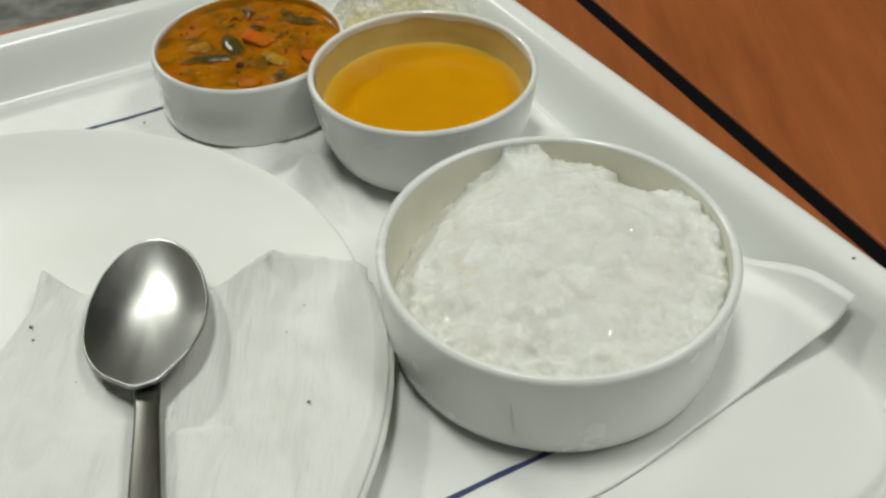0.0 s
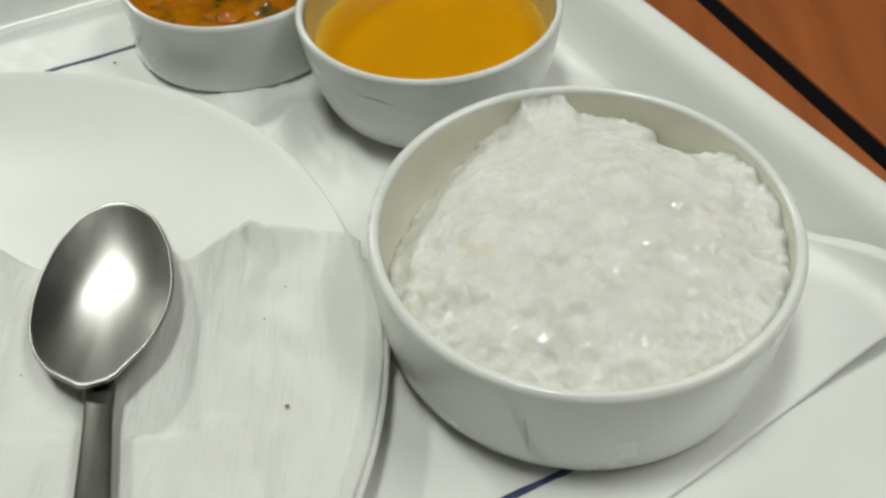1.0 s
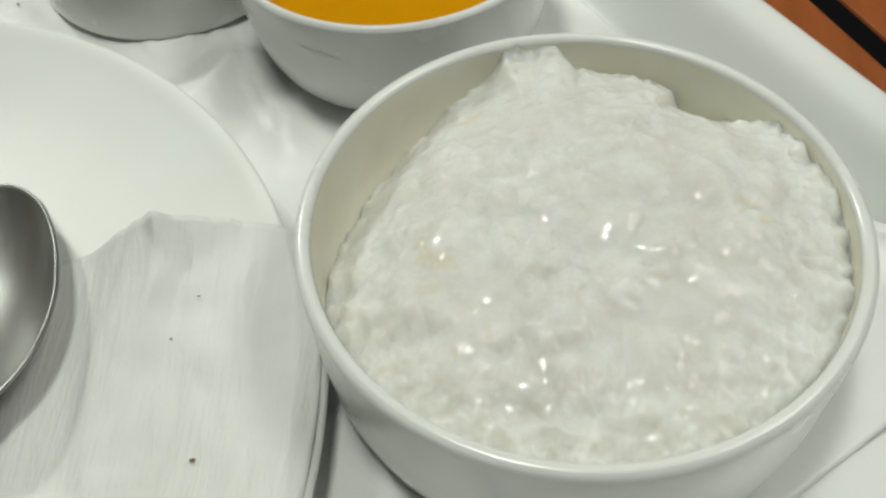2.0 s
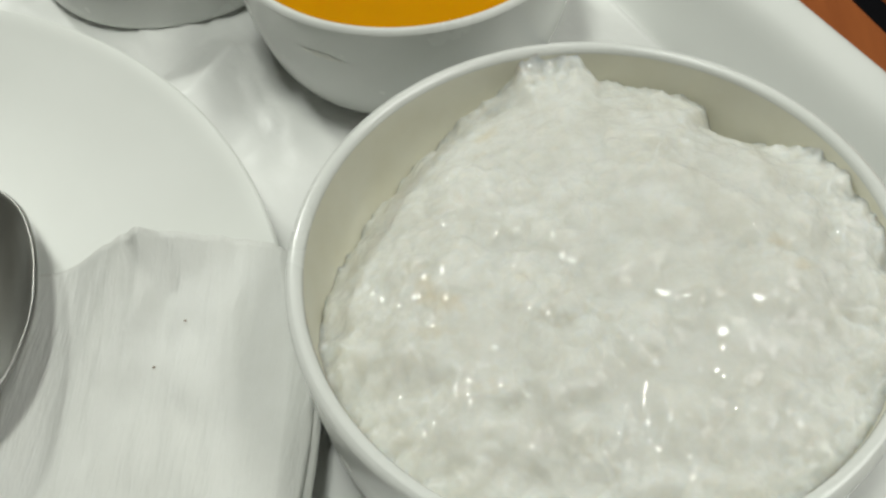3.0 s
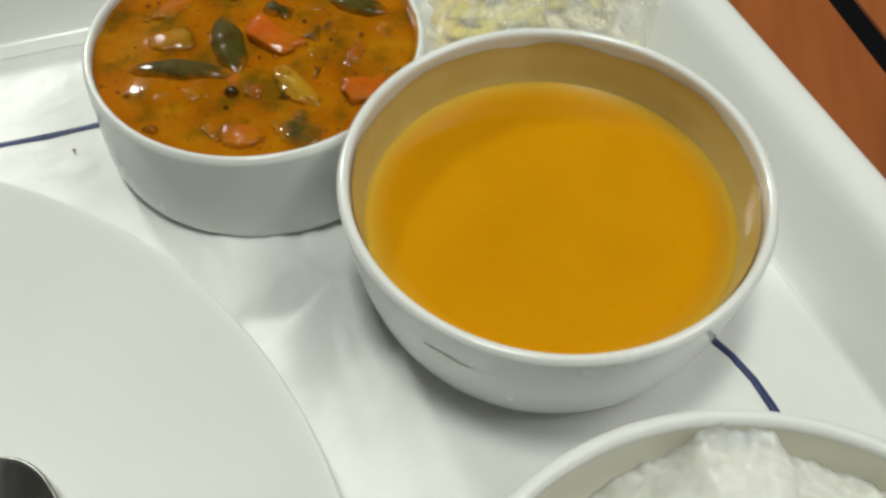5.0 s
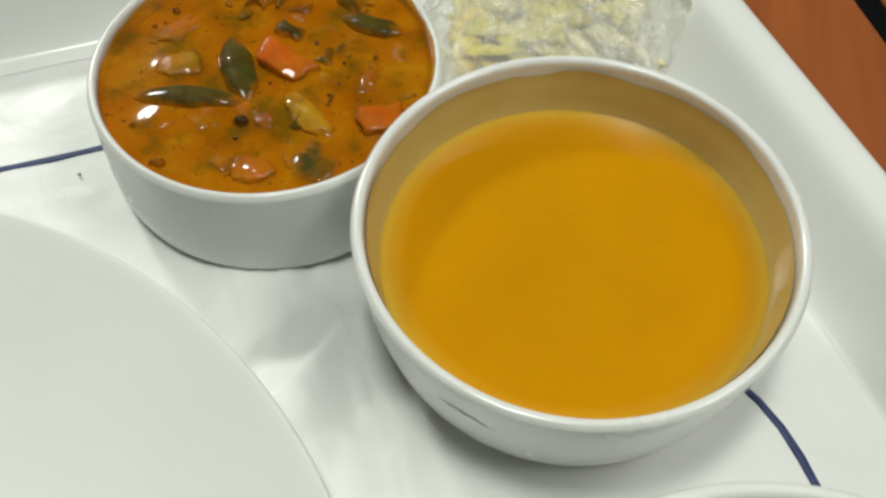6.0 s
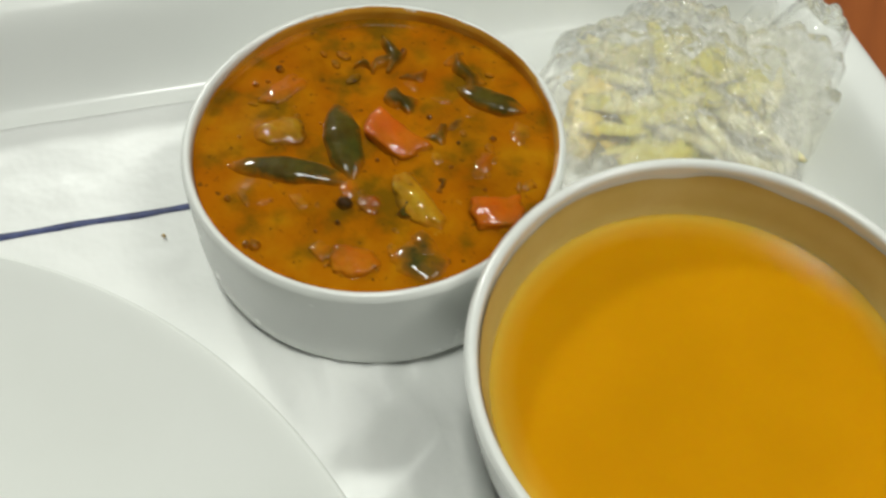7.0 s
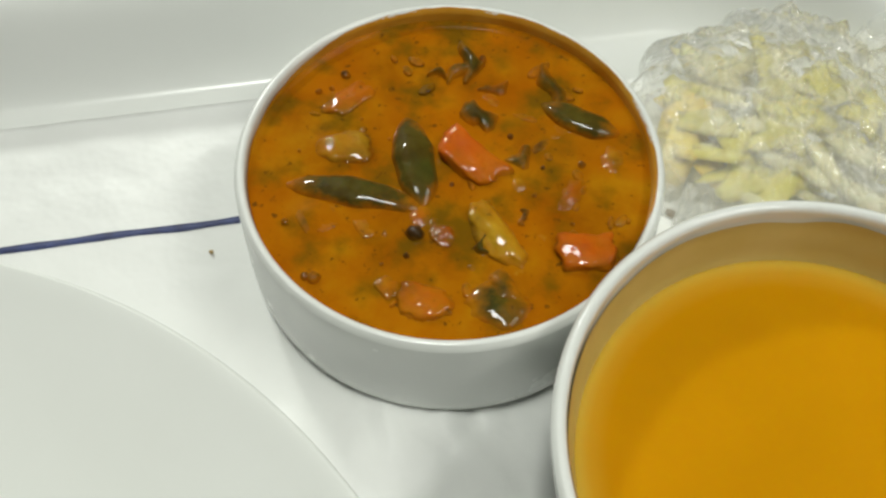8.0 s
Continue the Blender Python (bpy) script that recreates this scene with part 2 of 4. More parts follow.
# ---- helpers of the place ----
def shade(me, smooth=True):
    for p in me.polygons:
        p.use_smooth = smooth


def mesh_of(name, bm, mat, smooth=True):
    me = bpy.data.meshes.new(name)
    bm.normal_update()
    bm.to_mesh(me)
    bm.free()
    me.materials.append(mat)
    shade(me, smooth)
    return me


def thing(name, bm, mat, label, category, kind="", smooth=True):
    return tagged(new(name, mesh_of(name, bm, mat, smooth)), label, category, kind=kind)


def part(name, bm, mat, parent, label="", smooth=True):
    ob = new(name, mesh_of(name, bm, mat, smooth))
    ob.parent = parent
    return tagged(ob, label) if label else ob


def empty(name, at, label, category):
    ob = new(name)
    ob.location = at
    ob.empty_display_size = 0.02
    return tagged(ob, label, category)


def adopt(ob, parent):
    """Parent keeping the part's world place."""
    ob.parent = parent
    ob.matrix_parent_inverse = Matrix.Translation(-Vector(parent.location))
    return ob


def wpart(name, bm, mat, parent, label="", smooth=True):
    return adopt(part(name, bm, mat, parent, label, smooth), parent)


def box(bm, x0, x1, y0, y1, z0, z1, m=None, bevel=0.0):
    r = bmesh.ops.create_cube(bm, size=1)
    bmesh.ops.transform(bm, matrix=Matrix.LocRotScale(((x0 + x1) / 2, (y0 + y1) / 2, (z0 + z1) / 2), None, (x1 - x0, y1 - y0, z1 - z0)), verts=r["verts"])
    if bevel:
        es = list({e for vv in r["verts"] for e in vv.link_edges})
        bmesh.ops.bevel(bm, geom=es, offset=bevel, segments=2, affect="EDGES", profile=0.5)
    if m is not None:
        bmesh.ops.transform(bm, matrix=m, verts=bm.verts[:])
    return bm


def lathe(profile, seg=120, cx=0.0, cy=0.0, wobble=0.0):
    """Turn a profile of (r, z) round the upright axis; r = 0 closes it."""
    bm = bmesh.new()
    rings = []
    for r, z in profile:
        if r < 1e-7:
            rings.append([bm.verts.new((cx, cy, z))])
        else:
            ring = []
            for i in range(seg):
                a = 2 * math.pi * i / seg
                k = r * (1 + wobble * math.sin(2 * a + 0.7) + 0.5 * wobble * math.sin(3 * a))
                ring.append(bm.verts.new((cx + k * math.cos(a), cy + k * math.sin(a), z)))
            rings.append(ring)
    for a, b in zip(rings, rings[1:]):
        for i in range(seg):
            j = (i + 1) % seg
            if len(a) == 1 and len(b) > 1:
                bm.faces.new((a[0], b[i], b[j]))
            elif len(b) == 1 and len(a) > 1:
                bm.faces.new((a[i], b[0], a[j]))
            elif len(a) > 1:
                bm.faces.new((a[i], b[i], b[j], a[j]))
    bmesh.ops.recalc_face_normals(bm, faces=bm.faces[:])
    return bm


def rounded(pts, n=6):
    """A smooth curve (Catmull-Rom) through profile points."""
    out = []
    for i in range(len(pts) - 1):
        p0, p1, p2, p3 = pts[max(i - 1, 0)], pts[i], pts[i + 1], pts[min(i + 2, len(pts) - 1)]
        for k in range(n):
            t = k / n
            out.append(tuple(0.5 * (2 * b + (c2 - a) * t + (2 * a - 5 * b + 4 * c2 - d) * t * t + (3 * b - a - 3 * c2 + d) * t ** 3) for a, b, c2, d in zip(p0, p1, p2, p3)))
    return out + [tuple(pts[-1])]


def grid(nx, ny, place, thick=0.0):
    """A sheet of nx by ny cells; place(a, b) gives the point. thick: doubled downwards."""
    bm = bmesh.new()
    top = [[bm.verts.new(place(i / nx, j / ny)) for j in range(ny + 1)] for i in range(nx + 1)]
    for i in range(nx):
        for j in range(ny):
            bm.faces.new((top[i][j], top[i + 1][j], top[i + 1][j + 1], top[i][j + 1]))
    bmesh.ops.recalc_face_normals(bm, faces=bm.faces[:])
    if thick:
        bm.normal_update()
        if sum(f.normal.z for f in bm.faces) < 0:
            bmesh.ops.reverse_faces(bm, faces=bm.faces[:])
        low = [[bm.verts.new(top[i][j].co - Vector((0, 0, thick))) for j in range(ny + 1)] for i in range(nx + 1)]
        for i in range(nx):
            for j in range(ny):
                bm.faces.new((low[i][j], low[i][j + 1], low[i + 1][j + 1], low[i + 1][j]))
        rim = [(i, 0) for i in range(nx)] + [(nx, j) for j in range(ny)] + [(nx - i, ny) for i in range(nx)] + [(0, ny - j) for j in range(ny)]
        for k in range(len(rim)):
            (i, j), (i2, j2) = rim[k], rim[(k + 1) % len(rim)]
            bm.faces.new((top[i][j], low[i][j], low[i2][j2], top[i2][j2]))
        bmesh.ops.recalc_face_normals(bm, faces=bm.faces[:])
    return bm


def smooth01(x):
    x = min(max(x, 0.0), 1.0)
    return x * x * (3 - 2 * x)


def fbm(x, y, z=0.0, scale=1.0, octaves=4):
    return noise.fractal((x * scale, y * scale, z * scale + 3.7), 1.0, 2.0, octaves)


def lerp_list(pts, x):
    if x <= pts[0][0]:
        return pts[0][1]
    for (x0, y0), (x1, y1) in zip(pts, pts[1:]):
        if x <= x1:
            t = (x - x0) / (x1 - x0)
            return y0 + (y1 - y0) * (0.5 * t + 0.5 * smooth01(t))
    return pts[-1][1]


# the tray's own axes: u along its long side, n towards its back
TRAY_TURN = 27.5
UX, UY = math.cos(radians(TRAY_TURN)), math.sin(radians(TRAY_TURN))


def un(u, n, z=0.0):
    return Vector((u * UX - n * UY, u * UY + n * UX, z))


def to_un(x, y):
    return x * UX + y * UY, -x * UY + y * UX


# ---- the room ----
tagged(new("floor", mesh_of("floor", box(bmesh.new(), -3, 3, -3, 3.4, FLOOR_Z - 0.1, FLOOR_Z), FLOOR, False)), "grey mottled floor of the dining room", "floor", kind="structure")
tagged(new("ceiling", mesh_of("ceiling", box(bmesh.new(), -3, 3, -3, 3.4, CEIL_Z, CEIL_Z + 0.1), CEIL, False)), "pale grey painted ceiling of the dining room", "ceiling", kind="structure")
for nm, b in (("wall_north", (-3.1, 3.1, 3.4, 3.5)), ("wall_south", (-3.1, 3.1, -3.1, -3)), ("wall_east", (3, 3.1, -3, 3.4)), ("wall_west", (-3.1, -3, -3, 3.4))):
    tagged(new(nm, mesh_of(nm, box(bmesh.new(), *b, FLOOR_Z, CEIL_Z), WALL, False)), "plain painted wall of the dining room", "wall", kind="structure")
for lx, ly, lw, lh, watts, turn in LAMPS:
    fixture = empty("ceiling_light", (lx, ly, CEIL_Z), "white rectangular ceiling light, switched on", "ceiling light")
    tagged(fixture, group="ceiling lights")
    at = pose(lx, ly, 0, 0, 0, turn)
    wpart("frame", box(bmesh.new(), -lw / 2 - 0.02, lw / 2 + 0.02, -lh / 2 - 0.02, lh / 2 + 0.02, CEIL_Z - 0.06, CEIL_Z, at, 0.004), LAMP_BODY, fixture)
    wpart("diffuser", box(bmesh.new(), -lw / 2, lw / 2, -lh / 2, lh / 2, CEIL_Z - 0.066, CEIL_Z - 0.0605, at), DIFFUSER, fixture, "glowing white diffuser")

# ---- the table: two boards with a black strip between ----
TT = pose(0, 0, 0, 0, 0, 23.8)
table = empty("dining_table", (0, 0, FLOOR_Z), "reddish-brown wood laminate dining table with black groove", "table")
BOARD_T = 0.028
for x0, x1 in ((-0.95, 0.1369), (0.1459, 0.75)):
    wpart("tabletop_board", box(bmesh.new(), x0, x1, -0.36, 0.335, TABLE_Z - BOARD_T, TABLE_Z, TT, 0.0012), WOOD, table, smooth=False)
wpart("joint_strip", box(bmesh.new(), 0.1371, 0.1457, -0.358, 0.333, TABLE_Z - BOARD_T, TABLE_Z - 0.001, TT), BLACK, table, "recessed black joint strip", smooth=False)
wpart("apron", box(bmesh.new(), -0.85, 0.65, -0.3, 0.27, TABLE_Z - BOARD_T - 0.06, TABLE_Z - BOARD_T, TT, 0.002), EDGE, table, smooth=False)
for lx, ly in ((-0.82, -0.27), (-0.82, 0.24), (0.62, -0.27), (0.62, 0.24)):
    wpart("leg", box(bmesh.new(), lx - 0.025, lx + 0.025, ly - 0.025, ly + 0.025, FLOOR_Z, TABLE_Z - BOARD_T - 0.06, TT, 0.003), STEEL_LEG, table, smooth=False)

# ---- the tray ----
TR_U0, TR_U1, TR_N0, TR_N1, TR_R = -0.415, 0.0778, -0.107, 0.2575, 0.04
SKEW = 0.055  # its short side stands a few degrees off square
TRAY_PROFILE = [(-0.006, 0.0), (-0.002, 0.0002), (0.001, 0.0012), (0.0045, 0.0055), (0.0085, 0.0135), (0.0115, 0.0195), (0.0145, 0.0232), (0.018, 0.0248), (0.0215, 0.0252), (0.0243, 0.0243), (0.0258, 0.0222), (0.0254, 0.0196)]


def tray_height(u, n):
    u = u + SKEW * n * smooth01((u + 0.1) / 0.15)
    d = max(u - TR_U1, n - TR_N1, TR_N0 - n, TR_U0 - u)
    prev = TRAY_PROFILE[0]
    if d <= prev[0]:
        return 0.0
    for p in TRAY_PROFILE[1:]:
        if d <= p[0]:
            return prev[1] + (p[1] - prev[1]) * (d - prev[0]) / (p[0] - prev[0])
        prev = p
    return prev[1]


def loop_points(d, seg=14):
    r = TR_R + d
    pts = []
    for cu, cn, a0 in ((TR_U1 - TR_R, TR_N1 - TR_R, 0), (TR_U0 + TR_R, TR_N1 - TR_R, 90), (TR_U0 + TR_R, TR_N0 + TR_R, 180), (TR_U1 - TR_R, TR_N0 + TR_R, 270)):
        for i in range(seg + 1):
            a = radians(a0 + 90 * i / seg)
            pts.append((cu + r * math.cos(a), cn + r * math.sin(a)))
    return pts


bm = bmesh.new()
under = [(0.0225, 0.0192), (0.018, 0.0208), (0.0135, 0.018), (0.0095, 0.0095), (0.0055, 0.0005), (0.0015, -0.0035), (-0.004, -0.0043)]
loops = []
for d, z in rounded(TRAY_PROFILE, 3) + under:
    loops.append([bm.verts.new(un(u - SKEW * n * smooth01((u + 0.1) / 0.15), n, z)) for u, n in loop_points(d)])
for a, b in zip(loops, loops[1:]):
    for i in range(len(a)):
        j = (i + 1) % len(a)
        bm.faces.new((a[i], a[j], b[j], b[i]))
bmesh.ops.recalc_face_normals(bm, faces=bm.faces[:])
tray = empty("serving_tray", un(-0.17, 0.075, TABLE_Z), "white glossy melamine serving tray on the wooden table", "tray")
floor_bm = bmesh.new()
for loop, flip in ((loops[0], False), (loops[-1], True)):
    ring = [floor_bm.verts.new(q.co) for q in loop]
    floor_bm.faces.new(list(reversed(ring)) if flip else ring)
wpart("rim", bm, TRAY, tray, "raised rounded tray rim")
wpart("base", floor_bm, TRAY, tray, smooth=False)

# ---- paper liner in the tray, its corner curling up the wall ----
FOLD = ((-0.0589, 0.1204), (-0.0359, 0.1375))


def liner_z(u, n):
    z = 0.0013 + 0.0003 * fbm(u, n, 0, 60, 3) + (0.0022 * abs(fbm(u * 1.5, n, 1.5, 30, 2)) + 0.0019 * abs(fbm(u * 1.6, n * 0.8, 3.5, 80, 2))) * smooth01((n - 0.07) / 0.02) * smooth01((0.175 - n) / 0.02) * smooth01((-0.03 - u) / 0.01)
    d = u + SKEW * n - (TR_U1 - 0.006)
    if d > 0:
        z = max(z, tray_height(u, n) + 0.0012)
    z += 0.0105 * smooth01((u - 0.03) / 0.06) * smooth01((0.0 - n) / 0.055)
    # tent-shaped crease beside the soup bowl
    du, dn = FOLD[1][0] - FOLD[0][0], FOLD[1][1] - FOLD[0][1]
    ln = math.hypot(du, dn)
    along = ((u - FOLD[0][0]) * du + (n - FOLD[0][1]) * dn) / ln
    across = ((u - FOLD[0][0]) * dn - (n - FOLD[0][1]) * du) / ln
    width = 0.0173 - 0.15 * along
    rise = 1 - across / width if across > 0 else 1 + across / 0.017
    if rise > 0 and across < width:
        z += 0.0078 * rise ** 1.1 * smooth01((0.036 - along) / 0.02) * smooth01((along + 0.045) / 0.03)
    return z


def liner_point(a, b):
    n = -0.068 + (0.31 + 0.0092 * smooth01((0.8 - a) / 0.1)) * b
    front = smooth01((0.02 - n) / 0.07)
    u1 = 0.0768 - SKEW * n + 0.0075 * front
    u = -0.40 + (u1 + 0.40) * a
    n += (1 - b) ** 3 * 0.0125 * smooth01((u + 0.03) / 0.12) + 0.0006 * math.sin(u * 60) * (1 - b) ** 6
    return un(u, n, liner_z(u, n))


thing("tray_liner", grid(270, 180, liner_point, 0.0002), LINER, "white waxed paper liner, creased, curling up in the tray", "paper liner")


def ink(path, width):
    bm = bmesh.new()
    rows = []
    for i, (u, n) in enumerate(path):
        a, b = path[max(i - 1, 0)], path[min(i + 1, len(path) - 1)]
        t = Vector((b[0] - a[0], b[1] - a[1])).normalized()
        w = width * (0.5 + 0.06 * math.sin(i * 1.7))
        k = 0.00009 * math.sin(i * 0.9)
        z = liner_z(u, n) + 0.0003
        e = [un(u - t.y * (s * w + k), n + t.x * (s * w + k), z + h) for s, h in ((-1, -0.0005), (-1, 0), (1, 0), (1, -0.0005))]
        rows.append([bm.verts.new(q) for q in e])
    for a, b in zip(rows, rows[1:]):
        for k in range(3):
            bm.faces.new((a[k], b[k], b[k + 1], a[k + 1]))
    bm.faces.new(rows[0]), bm.faces.new(rows[-1])
    bmesh.ops.recalc_face_normals(bm, faces=bm.faces[:])
    return bm


liner = bpy.data.objects["tray_liner"]
liner.location = (0, 0, 0)
border = [(-0.20 + 0.199 * i / 40, -0.0477) for i in range(40)]
border += [(-0.001 + 0.05 * math.sin(radians(9 * i)), 0.0023 - 0.05 * math.cos(radians(9 * i))) for i in range(11)]
border += [(0.049, 0.0023 + 0.0069 * i) for i in range(1, 10)]
border += [(-0.001 + 0.05 * math.cos(radians(9 * i)), 0.0715 + 0.05 * math.sin(radians(9 * i))) for i in range(10)]
part("printed_line", ink(border, 0.0019), BLUE, liner, "printed dark blue border line")
part("printed_line", ink([(-0.39 + 0.33 * i / 70, 0.2133 - 0.0015 * (-0.39 + 0.33 * i / 70) + 0.00012 * math.sin(i * 0.6)) for i in range(71)], 0.0019), BLUE, liner, "printed dark blue border line")

# ---- bowls ----
BASE_Z = 0.0016
A_XY, B_XY, C_XY = (0.0, 0.0), (-0.0476, 0.1149), (-0.1313, 0.1579)


def bowl(name, xy, outer, inner, label):
    prof = [(0.0, BASE_Z + 0.0008)] + rounded(outer, 6) + rounded(inner, 6)
    return tagged(thing(name, lathe(prof, 144, *xy), CERAMIC, label, "bowl"), group="bowls on the tray")


A_OUT = [(0.0525, BASE_Z + 0.0008), (0.054, BASE_Z), (0.0562, BASE_Z + 0.0005), (0.0587, 0.0042), (0.0602, 0.0095), (0.0611, 0.019), (0.0617, 0.031), (0.062, 0.0398), (0.0618, 0.042), (0.0607, 0.043)]
A_IN = [(0.0596, 0.043), (0.0586, 0.042), (0.0583, 0.0388), (0.0578, 0.03), (0.0565, 0.019), (0.052, 0.009), (0.042, 0.0058), (0.0, 0.0055)]
bowl("bowl", A_XY, A_OUT, A_IN, "wide white ceramic bowl heaped with soft rice")
bm = bmesh.new()
rows = []
for i in range(9):
    z, w = 0.013 + 0.0021 * i, 0.0005 * math.sin(math.pi * (i + 0.6) / 9.5)
    a = radians(-106.5) - 0.0025 * i
    r = lerp_list([(q[1], q[0]) for q in rounded(A_OUT, 6) if q[1] > 0.004], z) + 0.0001
    rows.append([bm.verts.new((r * math.cos(a + k * w / r), r * math.sin(a + k * w / r), z)) for k in (-1, 1)])
for a, b in zip(rows, rows[1:]):
    bm.faces.new((a[0], a[1], b[1], b[0]))
part("scratch_mark", bm, material("grey_scuff", (0.52, 0.53, 0.51), 0.4), bpy.data.objects["bowl"], "faint grey scratch in the glaze")
B_OUT = [(0.03375, 0.00245), (0.03515, 0.0016), (0.03707, 0.00213), (0.04117, 0.00467), (0.04441, 0.01132), (0.04673, 0.01999), (0.04836, 0.03003), (0.0496, 0.03965), (0.04957, 0.04124), (0.04882, 0.04208)]
B_IN = [(0.04793, 0.04208), (0.0471, 0.04124), (0.04667, 0.03817), (0.0454, 0.03162), (0.04329, 0.02337), (0.03944, 0.01418), (0.03057, 0.00731), (0.0, 0.00604)]
bowl("bowl", B_XY, B_OUT, B_IN, "round white ceramic bowl of yellow lentil soup")
bm = bmesh.new()
rows = []
for i in range(11):
    a = radians(-119 + 1.4 * i)
    w = 0.0011 * math.sin(math.pi * (i + 0.5) / 11) * (1 + 0.5 * math.sin(i * 2.1))
    rows.append([])
    for k in (-1, 0, 1):
        z = 0.0312 - 0.00012 * i + k * w
        r = lerp_list([(q[1], q[0]) for q in rounded(B_OUT, 6) if q[1] > 0.004], z) + 0.00015
        rows[-1].append(bm.verts.new((B_XY[0] + r * math.cos(a), B_XY[1] + r * math.sin(a), z)))
for a, b in zip(rows, rows[1:]):
    for k in (0, 1):
        bm.faces.new((a[k], b[k], b[k + 1], a[k + 1]))
part("smudge", bm, material("dried_pale_smudge", (0.72, 0.72, 0.67), 0.3), bpy.data.objects["bowl.001"], "faint dried smudge on the glaze")
C_OUT = [(0.04045, 0.00239), (0.04202, 0.0016), (0.04385, 0.00209), (0.04531, 0.00358), (0.04598, 0.00891), (0.04591, 0.01879), (0.04557, 0.02986), (0.04538, 0.03183), (0.04463, 0.03292)]
C_IN = [(0.04383, 0.03302), (0.04318, 0.03213), (0.04302, 0.02917), (0.04259, 0.01879), (0.03869, 0.00792), (0.03063, 0.00545), (0.0, 0.00496)]
bowl("bowl", C_XY, C_OUT, C_IN, "small white ceramic bowl of orange vegetable curry")


# ---- rice ----
RICE_EDGE = [(-180, 0.024), (-150, 0.033), (-120, 0.036), (-60, 0.0365), (-20, 0.038), (8, 0.039), (22, 0.0395), (31, 0.039), (36, 0.0365), (40, 0.034), (44, 0.0285), (50, 0.0262), (57, 0.026), (61, 0.034), (70, 0.0335), (80, 0.032), (86, 0.033), (89, 0.0375), (92, 0.0412), (105, 0.0412), (109, 0.034), (119, 0.0285), (130, 0.0225), (145, 0.0195), (159, 0.0185), (172, 0.0200), (180, 0.024)]
RICE_CALM = [q for q in RICE_EDGE if not 87 < q[0] < 108 and not 15 < q[0] < 42]


def inner_radius(z):
    pts = sorted((q[1], q[0]) for q in A_IN if q[0] > 0.03)
    return lerp_list(pts, z)


def rice_jag(a, b, k=1.0):
    return 0.0022 * fbm(a, b, 0.1, 9, 3) * k ** 4 + 0.0012 * fbm(a, b, 2.1, 22, 3) * k ** 16


def clump(x, y, scale, seed):
    """Round-topped clumps of grains pressed against each other, 0 in the gaps and 1 on top."""
    wx, wy = 0.25 * fbm(x, y, seed, scale * 0.8, 2), 0.25 * fbm(x, y, seed + 7, scale * 0.8, 2)
    d = noise.voronoi((x * scale + wx, y * scale + wy, seed))[0]
    gap = smooth01((d[1] - d[0]) / 0.55)
    return gap * math.sqrt(max(0.0, 1 - 0.75 * d[0] * d[0]))


def rice_height(x, y, edge, calm, k):
    dome = 0.0440 + 0.0032 * math.exp(-((x - 0.02) ** 2 + (y - 0.018) ** 2) / 0.0006) - 0.05 * max(0, -y - 0.02)
    h = dome + (calm - dome) * k ** 4 + (edge - calm) * k ** 7
    loose = smooth01(0.5 + 1.8 * fbm(x, y, 5.0, 45, 2))
    lump = fbm(x, y, 0, 40, 3) * 0.0012 + 0.0012 * clump(x, y, 68, 0.5) + (0.0002 + 0.00035 * loose) * clump(x, y, 170, 4.5) + 0.00018 * loose * clump(x * 1.3, y, 300, 8.5)
    return h + (lump - 0.0011) * (1 - 0.3 * k ** 6) + rice_jag(x / 0.058, y / 0.058, k)


def rice_point(a, b):
    th = -180 + 360 * a
    edge = lerp_list(RICE_EDGE, th)
    jag = rice_jag(math.cos(radians(th)), math.sin(radians(th)))
    rim = inner_radius(min(edge + jag, 0.0415)) + 0.0003
    x, y = rim * b * math.cos(radians(th)), rim * b * math.sin(radians(th))
    return Vector((x, y, rice_height(x, y, edge, lerp_list(RICE_CALM, th), b)))


bm = grid(680, 190, rice_point)
bmesh.ops.remove_doubles(bm, verts=bm.verts[:], dist=0.00002)
bmesh.ops.recalc_face_normals(bm, faces=bm.faces[:])
if sum(f.normal.z for f in bm.faces) < 0:
    bmesh.ops.reverse_faces(bm, faces=bm.faces[:])
rice = thing("cooked_rice", bm, RICE, "white overcooked rice, moist and clumped, heaped in a bowl", "rice", kind="stuff")


# starch film, its cream also carrying the light bounced from the rice
STARCH = material("starch_film_with_bounce", (0.64, 0.6, 0.46), 0.35)
into(STARCH, ramp(STARCH, noise_tex(STARCH, coords(STARCH), 50, 5), [(0.3, (0.73, 0.71, 0.58)), (0.7, (0.8, 0.79, 0.69))]), "Base Color")
part("film", lathe([(inner_radius(z) - 0.00016, z) for z in (0.012, 0.019, 0.024, 0.029, 0.034, 0.038, 0.0402, 0.0415)], 144), STARCH, rice, "cream starch film and bounced light on the bowl wall")

# ---- lentil soup ----
DAL_Z = 0.0275
soup = empty("lentil_soup", (*B_XY, 0.006), "thick smooth yellow lentil soup filling a white bowl", "soup")
b_in = lambda z: lerp_list(sorted((q[1], q[0]) for q in B_IN if q[0] > 0.02), z)
R0 = b_in(DAL_Z)
prof = [(0.0, DAL_Z), (0.02, DAL_Z), (0.036, DAL_Z), (R0 - 0.0042, DAL_Z + 0.00005), (R0 - 0.0028, DAL_Z + 0.0001), (R0 - 0.0016, DAL_Z + 0.0002), (R0 - 0.0006, DAL_Z + 0.0003), (R0 + 0.0003, DAL_Z + 0.00045)]
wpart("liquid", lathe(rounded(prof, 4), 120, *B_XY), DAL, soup)
